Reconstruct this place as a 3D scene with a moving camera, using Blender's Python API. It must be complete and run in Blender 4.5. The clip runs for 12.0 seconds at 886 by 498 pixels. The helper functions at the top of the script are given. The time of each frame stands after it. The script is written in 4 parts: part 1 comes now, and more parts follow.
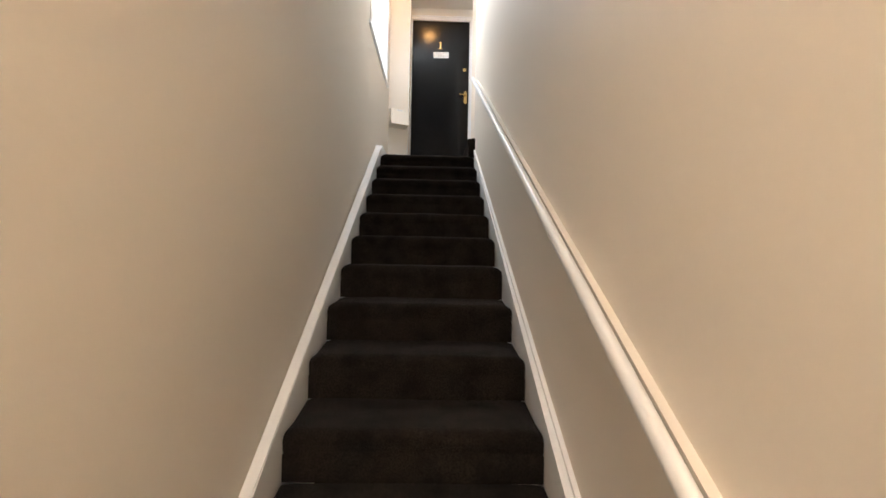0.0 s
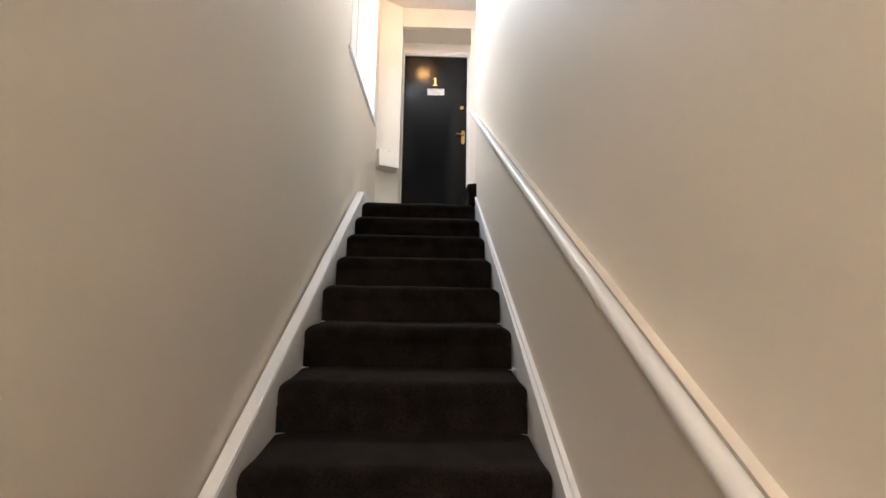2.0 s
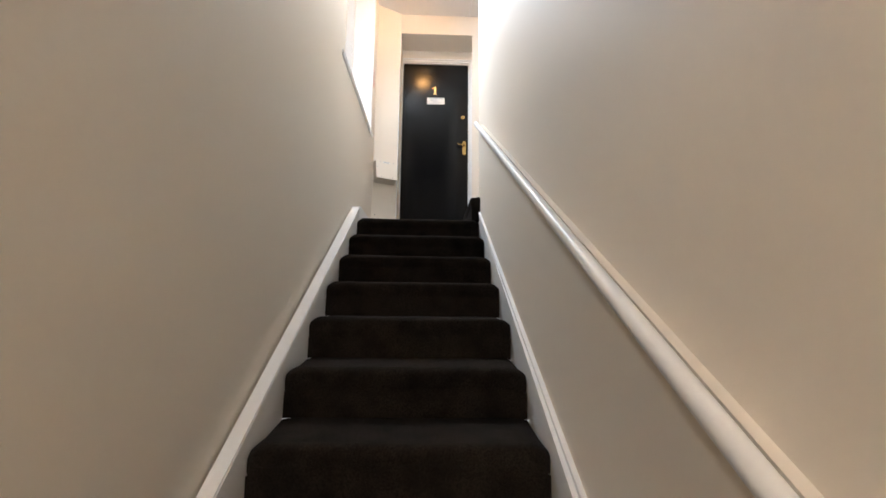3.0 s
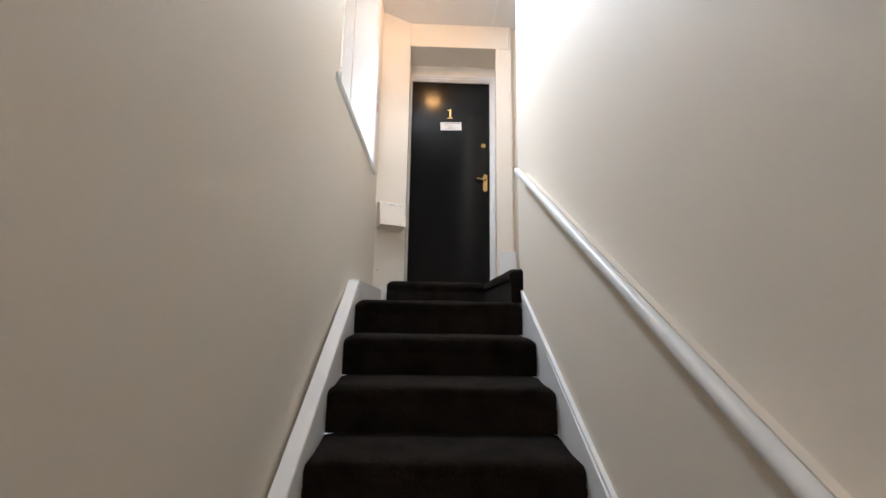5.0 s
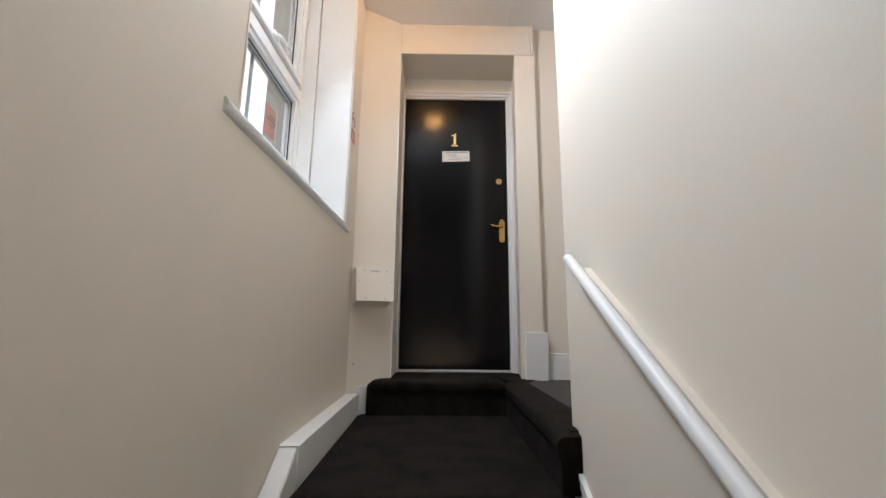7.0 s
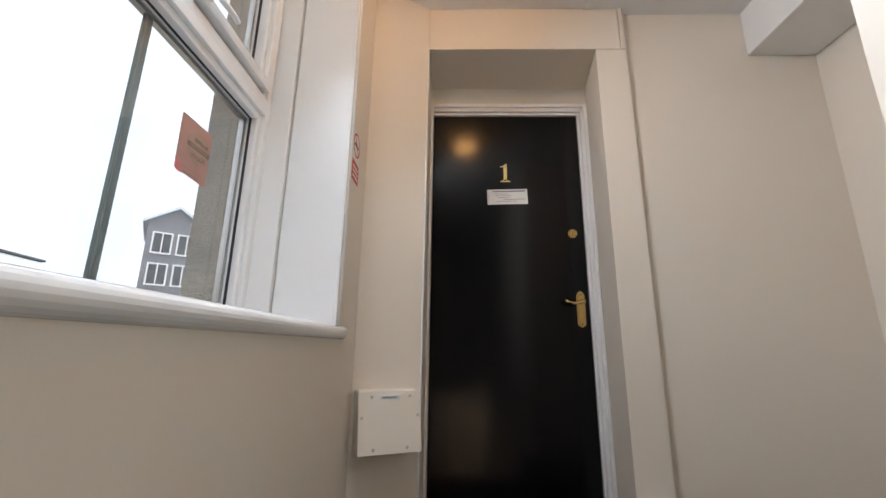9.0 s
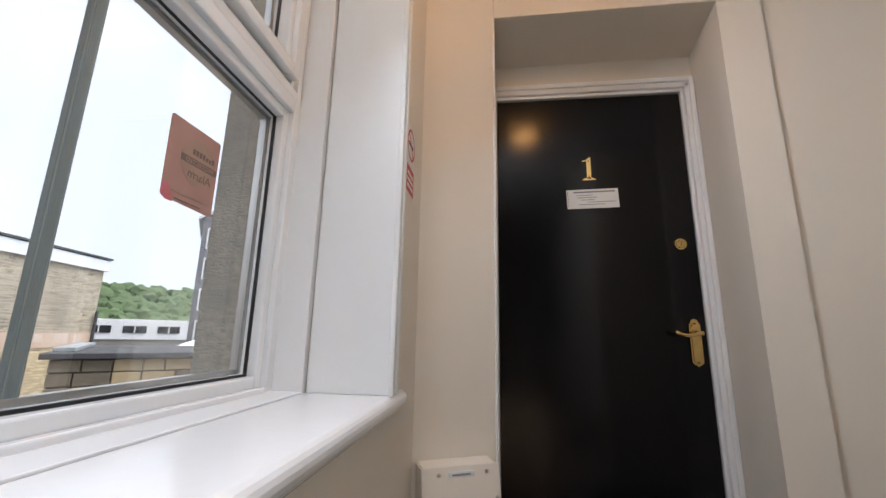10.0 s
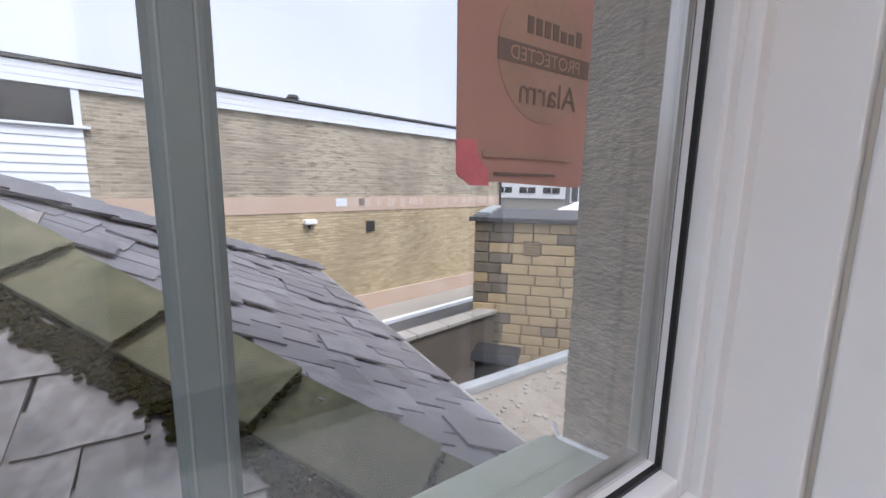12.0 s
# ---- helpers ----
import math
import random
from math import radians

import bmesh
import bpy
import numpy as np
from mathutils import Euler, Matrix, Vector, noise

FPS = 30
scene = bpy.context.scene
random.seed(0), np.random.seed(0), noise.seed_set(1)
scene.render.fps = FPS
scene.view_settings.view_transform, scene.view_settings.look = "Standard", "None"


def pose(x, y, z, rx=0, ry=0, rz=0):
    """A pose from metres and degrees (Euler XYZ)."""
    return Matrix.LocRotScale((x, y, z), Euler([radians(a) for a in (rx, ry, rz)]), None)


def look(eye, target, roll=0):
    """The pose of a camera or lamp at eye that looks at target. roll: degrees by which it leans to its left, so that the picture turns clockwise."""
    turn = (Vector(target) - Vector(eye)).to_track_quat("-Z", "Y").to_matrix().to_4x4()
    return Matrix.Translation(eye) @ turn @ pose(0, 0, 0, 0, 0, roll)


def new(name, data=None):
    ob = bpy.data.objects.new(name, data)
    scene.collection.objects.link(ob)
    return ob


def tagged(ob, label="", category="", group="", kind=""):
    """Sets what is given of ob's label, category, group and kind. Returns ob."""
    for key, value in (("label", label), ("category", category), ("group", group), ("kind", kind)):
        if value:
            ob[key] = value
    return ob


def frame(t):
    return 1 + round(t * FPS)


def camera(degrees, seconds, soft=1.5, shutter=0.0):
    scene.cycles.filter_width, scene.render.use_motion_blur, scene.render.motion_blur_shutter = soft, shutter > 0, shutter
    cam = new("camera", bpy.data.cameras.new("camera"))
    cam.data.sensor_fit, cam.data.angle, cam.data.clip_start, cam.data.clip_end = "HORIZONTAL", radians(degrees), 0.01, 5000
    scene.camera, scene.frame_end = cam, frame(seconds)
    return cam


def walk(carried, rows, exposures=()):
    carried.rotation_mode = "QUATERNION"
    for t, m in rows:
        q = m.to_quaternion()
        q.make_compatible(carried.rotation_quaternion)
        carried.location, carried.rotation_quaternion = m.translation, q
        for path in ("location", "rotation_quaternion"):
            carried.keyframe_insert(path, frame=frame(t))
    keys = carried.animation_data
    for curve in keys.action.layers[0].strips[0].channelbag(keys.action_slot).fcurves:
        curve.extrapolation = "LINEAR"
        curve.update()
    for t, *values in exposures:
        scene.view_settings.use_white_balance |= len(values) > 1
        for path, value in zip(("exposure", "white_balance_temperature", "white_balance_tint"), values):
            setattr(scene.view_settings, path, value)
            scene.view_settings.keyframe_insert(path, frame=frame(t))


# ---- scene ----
cam = camera(95.9, 12.0)
PATH = [
    (0, (0.136, -3.806, 1.076), (0.177, -1.807, 1.119), 1.1),
    (0.5, (0.146, -3.506, 1.133), (0.226, -1.508, 1.176), 1.2),
    (1, (0.186, -3.318, 1.186), (0.242, -1.319, 1.24), 0.7),
    (1.5, (0.16, -3.154, 1.277), (0.21, -1.161, 1.432), 0.8),
    (2, (0.158, -3.097, 1.326), (0.213, -1.112, 1.562), 0.9),
    (2.5, (0.151, -3.023, 1.331), (0.206, -1.042, 1.606), 0.8),
    (3, (0.148, -2.874, 1.426), (0.205, -0.895, 1.708), 0.7),
    (5, (-0.004, -2.151, 1.996), (0.057, -0.177, 2.312), 0.9),
    (5.5, (0.04, -1.93, 2.096), (0.092, 0.041, 2.431), 0.8),
    (6, (0.047, -1.698, 2.22), (0.094, 0.269, 2.581), 0.7),
    (6.5, (0.029, -1.485, 2.379), (0.07, 0.48, 2.748), 0.8),
    (7, (0.058, -1.299, 2.578), (0.073, 0.668, 2.939), 0.6),
    (7.5, (-0.027, -1.091, 2.726), (-0.045, 0.869, 3.128), 0.7),
    (9.5, (-0.154, -0.24, 3.151), (-0.225, 1.701, 3.627), 0.8),
    (10, (-0.24, -0.104, 3.244), (-0.488, 1.836, 3.664), 1.1),
    (10.5, (-0.32, 0.05, 3.311), (-0.889, 1.947, 3.59), 1.1),
    (11, (-0.402, 0.168, 3.413), (-1.458, 1.867, 3.441), 1.2),
    (11.2, (-0.435, 0.206, 3.435), (-1.658, 1.788, 3.374), 1.0),
    (11.5, (-0.517, 0.268, 3.45), (-1.924, 1.683, 3.31), 1.1),
    (12, (-0.574, 0.304, 3.455), (-2.209, 1.412, 3.142), 1.0),
]
EXPOSURES = [(0.0, 0.88, 6220, 12), (1.0, 1.02, 6160, 12), (2.5, 0.92, 6140, 12), (4.0, 0.80, 6080, 12), (5.5, 0.60, 6030, 12), (6.5, 0.36, 6080, 12), (7.5, 0.03, 6150, 12),
             (9.5, -0.32, 6280, 14), (10.0, -0.40, 6260, 15), (10.5, -0.50, 6180, 16), (11.0, -0.68, 6020, 18), (12.0, -0.62, 6000, 19)]

walk(cam, [(t, look(eye, target, roll)) for t, eye, target, roll in PATH], EXPOSURES)

# ---- light ----
def sky_world():
    w = bpy.data.worlds.new("overcast")
    scene.world = w
    w.use_nodes = True
    nt = w.node_tree
    bg = nt.nodes["Background"]
    sky = nt.nodes.new("ShaderNodeTexSky")
    sky.sky_type = "NISHITA"
    sky.sun_disc = False
    sky.sun_elevation = radians(62)
    sky.sun_rotation = radians(80)
    sky.air_density, sky.dust_density, sky.ozone_density = 1.6, 6.0, 1.0
    mix = nt.nodes.new("ShaderNodeMix")
    mix.data_type = "RGBA"
    mix.inputs["Factor"].default_value = 0.88
    # cloud deck: bright, slightly uneven grey-white
    noi = nt.nodes.new("ShaderNodeTexNoise")
    noi.inputs["Scale"].default_value = 2.2
    noi.inputs["Detail"].default_value = 5
    ramp = nt.nodes.new("ShaderNodeValToRGB")
    ramp.color_ramp.elements[0].position, ramp.color_ramp.elements[1].position = 0.3, 0.7
    ramp.color_ramp.elements[0].color = (12.6, 13.5, 14.9, 1)
    ramp.color_ramp.elements[1].color = (15.6, 16.4, 17.4, 1)
    nt.links.new(noi.outputs["Fac"], ramp.inputs["Fac"])
    nt.links.new(sky.outputs["Color"], mix.inputs[6])
    nt.links.new(ramp.outputs["Color"], mix.inputs[7])
    nt.links.new(mix.outputs[2], bg.inputs["Color"])
    bg.inputs["Strength"].default_value = 0.12


sky_world()
sun = new("sun", bpy.data.lights.new("sun", "SUN"))
sun.data.energy, sun.data.angle, sun.data.color = 8.0, radians(36), (1.0, 0.96, 0.9)
sun.matrix_world = look((24, 4, 46), (0, 0, 0))


WARM = (1.0, 0.83, 0.64)
# lamp added under the stair window's head, facing down into the stairwell, boosts daylight
day = new("window_daylight_fill", bpy.data.lights.new("window_daylight_fill", "AREA"))
day.data.shape, day.data.size, day.data.size_y = "RECTANGLE", 0.92, 0.12
day.data.energy, day.data.color = 32, (0.82, 0.92, 1.0)
day.matrix_world = look((-0.458, 0.16, 4.48), (-0.458 + 0.70, 0.16 - 0.46, 4.48 - 0.68))


# ---- materials ----
def material(name, color, rough=0.5, metal=0.0, grain=0.0, grain_scale=200.0, stain=0.0, stain_scale=3.0,
             bump=0.0, bump_scale=150.0, coat=0.0, spec=0.5, sheen=0.0, per_object=0.0, color2=None, stretch=(1, 1, 1), bump_dist=0.002):
    """Principled paint with two scales of tone, fine relief and tone that differs from piece to piece."""
    m = bpy.data.materials.new(name)
    m.use_nodes = True
    nt = m.node_tree
    b = nt.nodes["Principled BSDF"]
    L = nt.links.new
    b.inputs["Roughness"].default_value = rough
    b.inputs["Metallic"].default_value = metal
    b.inputs["Specular IOR Level"].default_value = spec
    b.inputs["Coat Weight"].default_value = coat
    b.inputs["Sheen Weight"].default_value = sheen
    tc = nt.nodes.new("ShaderNodeTexCoord")
    mp = nt.nodes.new("ShaderNodeMapping")
    mp.inputs["Scale"].default_value = stretch
    L(tc.outputs["Object"], mp.inputs["Vector"])

    def noise_node(scale, detail=4):
        n = nt.nodes.new("ShaderNodeTexNoise")
        n.inputs["Scale"].default_value = scale
        n.inputs["Detail"].default_value = detail
        L(mp.outputs["Vector"], n.inputs["Vector"])
        return n

    c2 = color2 or tuple(c * 0.55 for c in color)
    last = None

    def blend(fac_socket, strength, a, bcol):
        mul = nt.nodes.new("ShaderNodeMath")
        mul.operation = "MULTIPLY"
        mul.inputs[1].default_value = strength
        L(fac_socket, mul.inputs[0])
        x = nt.nodes.new("ShaderNodeMix")
        x.data_type = "RGBA"
        L(mul.outputs[0], x.inputs["Factor"])
        if isinstance(a, tuple):
            x.inputs[6].default_value = (*a, 1)
        else:
            L(a, x.inputs[6])
        x.inputs[7].default_value = (*bcol, 1)
        return x.outputs[2]

    cur = color
    if stain:
        n = noise_node(stain_scale, 6)
        r = nt.nodes.new("ShaderNodeMapRange")
        r.inputs["From Min"].default_value, r.inputs["From Max"].default_value = 0.42, 0.72
        L(n.outputs["Fac"], r.inputs["Value"])
        cur = blend(r.outputs[0], stain, cur, c2)
    if grain:
        n = noise_node(grain_scale, 3)
        r = nt.nodes.new("ShaderNodeMapRange")
        r.inputs["From Min"].default_value, r.inputs["From Max"].default_value = 0.35, 0.7
        L(n.outputs["Fac"], r.inputs["Value"])
        cur = blend(r.outputs[0], grain, cur, c2)
    if per_object:
        oi = nt.nodes.new("ShaderNodeObjectInfo")
        cur = blend(oi.outputs["Random"], per_object, cur, c2)
    if isinstance(cur, tuple):
        b.inputs["Base Color"].default_value = (*cur, 1)
    else:
        L(cur, b.inputs["Base Color"])
    if bump:
        n = noise_node(bump_scale, 4)
        bp = nt.nodes.new("ShaderNodeBump")
        bp.inputs["Strength"].default_value = bump
        bp.inputs["Distance"].default_value = bump_dist
        L(n.outputs["Fac"], bp.inputs["Height"])
        L(bp.outputs["Normal"], b.inputs["Normal"])
    return m


CREAM = material("cream_emulsion", (0.78, 0.712, 0.62), 0.62, grain=0.05, grain_scale=90, stain=0.06, stain_scale=1.3, bump=0.10, bump_scale=240, color2=(0.66, 0.60, 0.50))
WHITE = material("white_gloss_paint", (0.80, 0.80, 0.80), 0.38, grain=0.04, grain_scale=60, stain=0.08, stain_scale=6, bump=0.12, bump_scale=70, color2=(0.62, 0.60, 0.56))
CEIL = material("white_ceiling_paint", (0.80, 0.79, 0.77), 0.8, grain=0.05, stain=0.06, bump=0.2)
CARPET = material("charcoal_carpet", (0.026, 0.0205, 0.0165), 0.95, grain=0.8, grain_scale=170, stain=0.85, stain_scale=9, bump=1.0, bump_scale=480, sheen=0.02, spec=0.04, color2=(0.006, 0.005, 0.0042), bump_dist=0.004)
CARPET2 = material("grey_carpet", (0.10, 0.09, 0.085), 0.95, grain=0.6, grain_scale=400, stain=0.3, stain_scale=9, bump=1.0, bump_scale=450, spec=0.1, color2=(0.05, 0.045, 0.04), bump_dist=0.003)
BOARD_GLOSS = material("white_board_gloss", (0.80, 0.80, 0.80), 0.16, grain=0.04, grain_scale=60, stain=0.08, stain_scale=6, bump=0.08, bump_scale=30, color2=(0.64, 0.62, 0.58))
UPVC = material("white_upvc", (0.80, 0.81, 0.82), 0.22, grain=0.03, stain=0.05, stain_scale=5, color2=(0.62, 0.62, 0.6))
GASKET = material("black_rubber_gasket", (0.012, 0.012, 0.013), 0.5, grain=0.2)
BLACK = material("black_gloss_paint", (0.003, 0.003, 0.0037), 0.15, grain=0.2, grain_scale=30, stain=0.2, stain_scale=4, bump=0.06, bump_scale=25, coat=0.0, spec=0.26, color2=(0.007, 0.007, 0.008))
BRASS = material("polished_brass", (0.78, 0.56, 0.22), 0.18, metal=1.0, grain=0.3, grain_scale=50, color2=(0.45, 0.30, 0.10))


def glass_material(name, tint, rough=0.0):
    m = bpy.data.materials.new(name)
    m.use_nodes = True
    b = m.node_tree.nodes["Principled BSDF"]
    b.inputs["Base Color"].default_value = (*tint, 1)
    b.inputs["Transmission Weight"].default_value = 1.0
    b.inputs["Roughness"].default_value = rough
    b.inputs["IOR"].default_value = 1.45
    return m


GLASS = glass_material("window_glass", (0.97, 0.985, 0.98))


# ---- mesh helpers ----
def part(name, bm, mat, parent=None, label="", smooth=False):
    """Links a bmesh as one mesh object, under a thing or a part."""
    me = bpy.data.meshes.new(name)
    bmesh.ops.recalc_face_normals(bm, faces=bm.faces)
    bm.to_mesh(me)
    bm.free()
    me.materials.append(mat)
    if smooth:
        me.polygons.foreach_set("use_smooth", [True] * len(me.polygons))
    ob = new(name, me)
    if parent:
        ob.parent = parent
    if label:
        ob["label"] = label
    return ob


def thing(name, label, category, loc=(0, 0, 0), rz=0.0, group="", kind=""):
    ob = new(name)
    ob.matrix_world = pose(*loc, 0, 0, rz)
    ob.empty_display_size = 0.1
    return tagged(ob, label, category, group, kind)


def add_box(bm, lo, hi, bevel=0.0, seg=2):
    x0, y0, z0 = lo
    x1, y1, z1 = hi
    vs = [bm.verts.new(c) for c in ((x0, y0, z0), (x1, y0, z0), (x1, y1, z0), (x0, y1, z0), (x0, y0, z1), (x1, y0, z1), (x1, y1, z1), (x0, y1, z1))]
    fs = [bm.faces.new([vs[i] for i in q]) for q in ((0, 3, 2, 1), (4, 5, 6, 7), (0, 1, 5, 4), (1, 2, 6, 5), (2, 3, 7, 6), (3, 0, 4, 7))]
    if bevel:
        es = list({e for f in fs for e in f.edges})
        bmesh.ops.bevel(bm, geom=es, offset=bevel, segments=seg, affect="EDGES", profile=0.5)
    return bm


def box(lo, hi, bevel=0.0, seg=2):
    return add_box(bmesh.new(), lo, hi, bevel, seg)


def add_prism(bm, pts, vec):
    """A flat polygon of 3D points swept along vec."""
    v = Vector(vec)
    a = [bm.verts.new(p) for p in pts]
    b = [bm.verts.new(Vector(p) + v) for p in pts]
    bm.faces.new(a)
    bm.faces.new(b[::-1])
    n = len(pts)
    for i in range(n):
        bm.faces.new((a[i], b[i], b[(i + 1) % n], a[(i + 1) % n]))
    return bm


def prism(pts, vec):
    return add_prism(bmesh.new(), pts, vec)


def add_slab(bm, plan, z0, z1):
    return add_prism(bm, [(x, y, z0) for x, y in plan], (0, 0, z1 - z0))


def add_sweep(bm, ring, path, cap=True):
    """A ring of (u, v) offsets carried along 3D points; u is sideways (horizontal), v the other normal."""
    rows = []
    for i, p in enumerate(path):
        p = Vector(p)
        d = (Vector(path[min(i + 1, len(path) - 1)]) - Vector(path[max(i - 1, 0)])).normalized()
        side = d.cross(Vector((0, 0, 1)))
        if side.length < 1e-4:
            side = Vector((1, 0, 0))
        side.normalize()
        up = side.cross(d).normalized()
        rows.append([bm.verts.new(p + side * u + up * v) for u, v in ring])
    n = len(ring)
    for a, b in zip(rows, rows[1:]):
        for i in range(n):
            bm.faces.new((a[i], a[(i + 1) % n], b[(i + 1) % n], b[i]))
    if cap:
        bm.faces.new(rows[0][::-1])
        bm.faces.new(rows[-1])
    return bm


def circle(r, n=12, sx=1.0, sy=1.0):
    return [(r * sx * math.cos(2 * math.pi * i / n), r * sy * math.sin(2 * math.pi * i / n)) for i in range(n)]


def add_disc(bm, c, axis, r, depth, n=24, bevel=0.0):
    """A short cylinder whose base is at c and that grows along axis."""
    q = Vector(axis).to_track_quat("Z", "Y")
    a = [bm.verts.new(Vector(c) + q @ Vector((r * math.cos(t), r * math.sin(t), 0))) for t in [2 * math.pi * i / n for i in range(n)]]
    b = [bm.verts.new(Vector(c) + q @ Vector(((r - bevel) * math.cos(t), (r - bevel) * math.sin(t), depth))) for t in [2 * math.pi * i / n for i in range(n)]]
    bm.faces.new(a[::-1])
    bm.faces.new(b)
    for i in range(n):
        bm.faces.new((a[i], a[(i + 1) % n], b[(i + 1) % n], b[i]))
    return bm


# ---- plan ----
RISE, GOING = 0.1715, 0.2795          # twelve risers from the hall to the quarter landing
LAND = 2.06                           # quarter landing
UPPER = 2.245                         # upper floor, one step above it
CEILING = 4.67
SLOPE = 0.6136
WIN_Y0, WIN_YN, WIN_Y1 = -0.34, -0.215, 0.806   # window reveal, splayed on the near side
SILL_Z, HEAD_Z = 3.111, 4.60
END_L = 1.090                         # near corner of the splayed strip beside the recess
FRONT = 1.222                         # face of the wall beside the door


def wall_l(y):
    return -0.465 + max(0.0, -0.43 - y) * 0.0370


def wall_r(y):
    return 0.506 + max(0.0, 0.12 - y) * 0.0135


def carpet_l(y):
    return -0.403 - 0.0235 * min(y, 0)


def carpet_r(y):
    return 0.496 - 0.0040 * min(y, 0)


def structure(name, bm, mat, label, category):
    return tagged(part(name, bm, mat), label, category, kind="structure")


# ---- shell ----
Y_END = -6.2


def left_wall():
    bm = bmesh.new()
    out = -0.80
    add_slab(bm, [(out, Y_END), (wall_l(Y_END), Y_END), (wall_l(-0.43), -0.43), (-0.468, WIN_Y0), (-0.70, WIN_YN), (out, WIN_YN)], -0.3, CEILING)
    add_slab(bm, [(out, WIN_YN), (-0.70, WIN_YN), (-0.468, WIN_Y0), (-0.468, WIN_Y1), (out, WIN_Y1)], -0.3, SILL_Z - 0.035)
    add_slab(bm, [(out, WIN_YN), (-0.70, WIN_YN), (-0.468, WIN_Y0), (-0.468, WIN_Y1), (out, WIN_Y1)], HEAD_Z, CEILING)
    add_slab(bm, [(out, WIN_Y1), (-0.468, WIN_Y1), (-0.468, END_L), (out, END_L)], -0.3, CEILING)
    return structure("wall_left", bm, CREAM, "cream painted stairwell wall around the window", "wall")


def right_wall():
    bm = bmesh.new()
    add_slab(bm, [(wall_r(Y_END), Y_END), (0.86, Y_END), (0.86, 0.12), (0.506, 0.12)], -0.3, CEILING)
    bmesh.ops.bevel(bm, geom=[e for e in bm.edges if abs(e.verts[0].co.y - 0.12) < 1e-4 and abs(e.verts[1].co.y - 0.12) < 1e-4 and abs(e.verts[0].co.z - e.verts[1].co.z) > 1], offset=0.008, segments=3, affect="EDGES")
    return structure("wall_right", bm, CREAM, "cream painted wall beside the staircase", "wall")


left_wall()
right_wall()
DOOR_Y = 1.525


def back_wall():
    z0 = -0.3
    bm = bmesh.new()                                                            # beside the recess
    add_slab(bm, [(-0.80, END_L), (-0.468, END_L), (-0.232, FRONT), (-0.232, 1.75), (-0.80, 1.75)], z0, CEILING)
    structure("wall_end", bm, CREAM, "cream splayed end wall beside the door recess", "wall")
    bm = box((-0.232, FRONT, 4.438), (0.680, 1.75, CEILING), 0.003)             # over the recess
    structure("wall_bulkhead", bm, CREAM, "cream boxed bulkhead over the door recess", "wall")
    bm = box((-0.232, DOOR_Y, 4.325), (0.604, 1.75, 4.438))                     # over the door
    structure("wall_over_door", bm, CREAM, "cream wall strip above the door frame", "wall")
    # right cheek of the recess and the pilaster
    bm = bmesh.new()
    add_slab(bm, [(0.564, FRONT + 0.004), (0.707, FRONT + 0.004), (0.707, 1.75), (0.604, 1.75), (0.604, DOOR_Y)], z0, 4.438)
    add_box(bm, (0.680, FRONT + 0.012, 4.438), (0.707, 1.75, CEILING))
    structure("wall_pilaster", bm, CREAM, "cream pilaster beside the door recess", "wall")
    bm = box((0.707, FRONT + 0.040, z0), (2.6, 1.75, CEILING))                  # landing wall
    structure("wall_landing", bm, CREAM, "cream wall of the upper landing", "wall")


back_wall()
structure("ceiling", box((-0.80, Y_END, CEILING), (2.6, 1.75, CEILING + 0.15)), CEIL, "white painted ceiling over the stairwell", "ceiling")
structure("ceiling_hall", box((-0.6, Y_END, 2.42), (0.9, -4.1, 2.6)), CEIL, "white painted ceiling over the lower hall", "ceiling")
# added out of view: its low edge keeps the hall lamp off the door gloss
structure("wall_hall_bulkhead", box((-0.6, -4.1, 2.20), (0.9, -4.0, CEILING)), CREAM, "unseen cream wall added above the lower hall to screen its lamp", "wall")
structure("wall_hall_end", box((-0.80, Y_END - 0.15, -0.3), (2.6, Y_END, CEILING)), CREAM, "cream wall closing the lower hall", "wall")
structure("wall_landing_side", box((1.62, 0.0, 1.8), (1.77, FRONT + 0.04, CEILING)), CREAM, "cream wall at the end of the landing", "wall")
structure("wall_landing_front", box((0.86, -0.03, 1.8), (1.62, 0.12, CEILING)), CREAM, "cream wall closing the landing", "wall")
structure("floor", box((-0.6, Y_END, -0.2), (0.9, 1.23, 0.0)), CARPET, "charcoal carpeted hall floor at the stair foot", "floor")
structure("ceiling_beam", box((1.30, 0.12, 4.43), (1.62, FRONT + 0.04, CEILING), 0.004), WHITE, "white boxed beam under the landing ceiling", "beam")


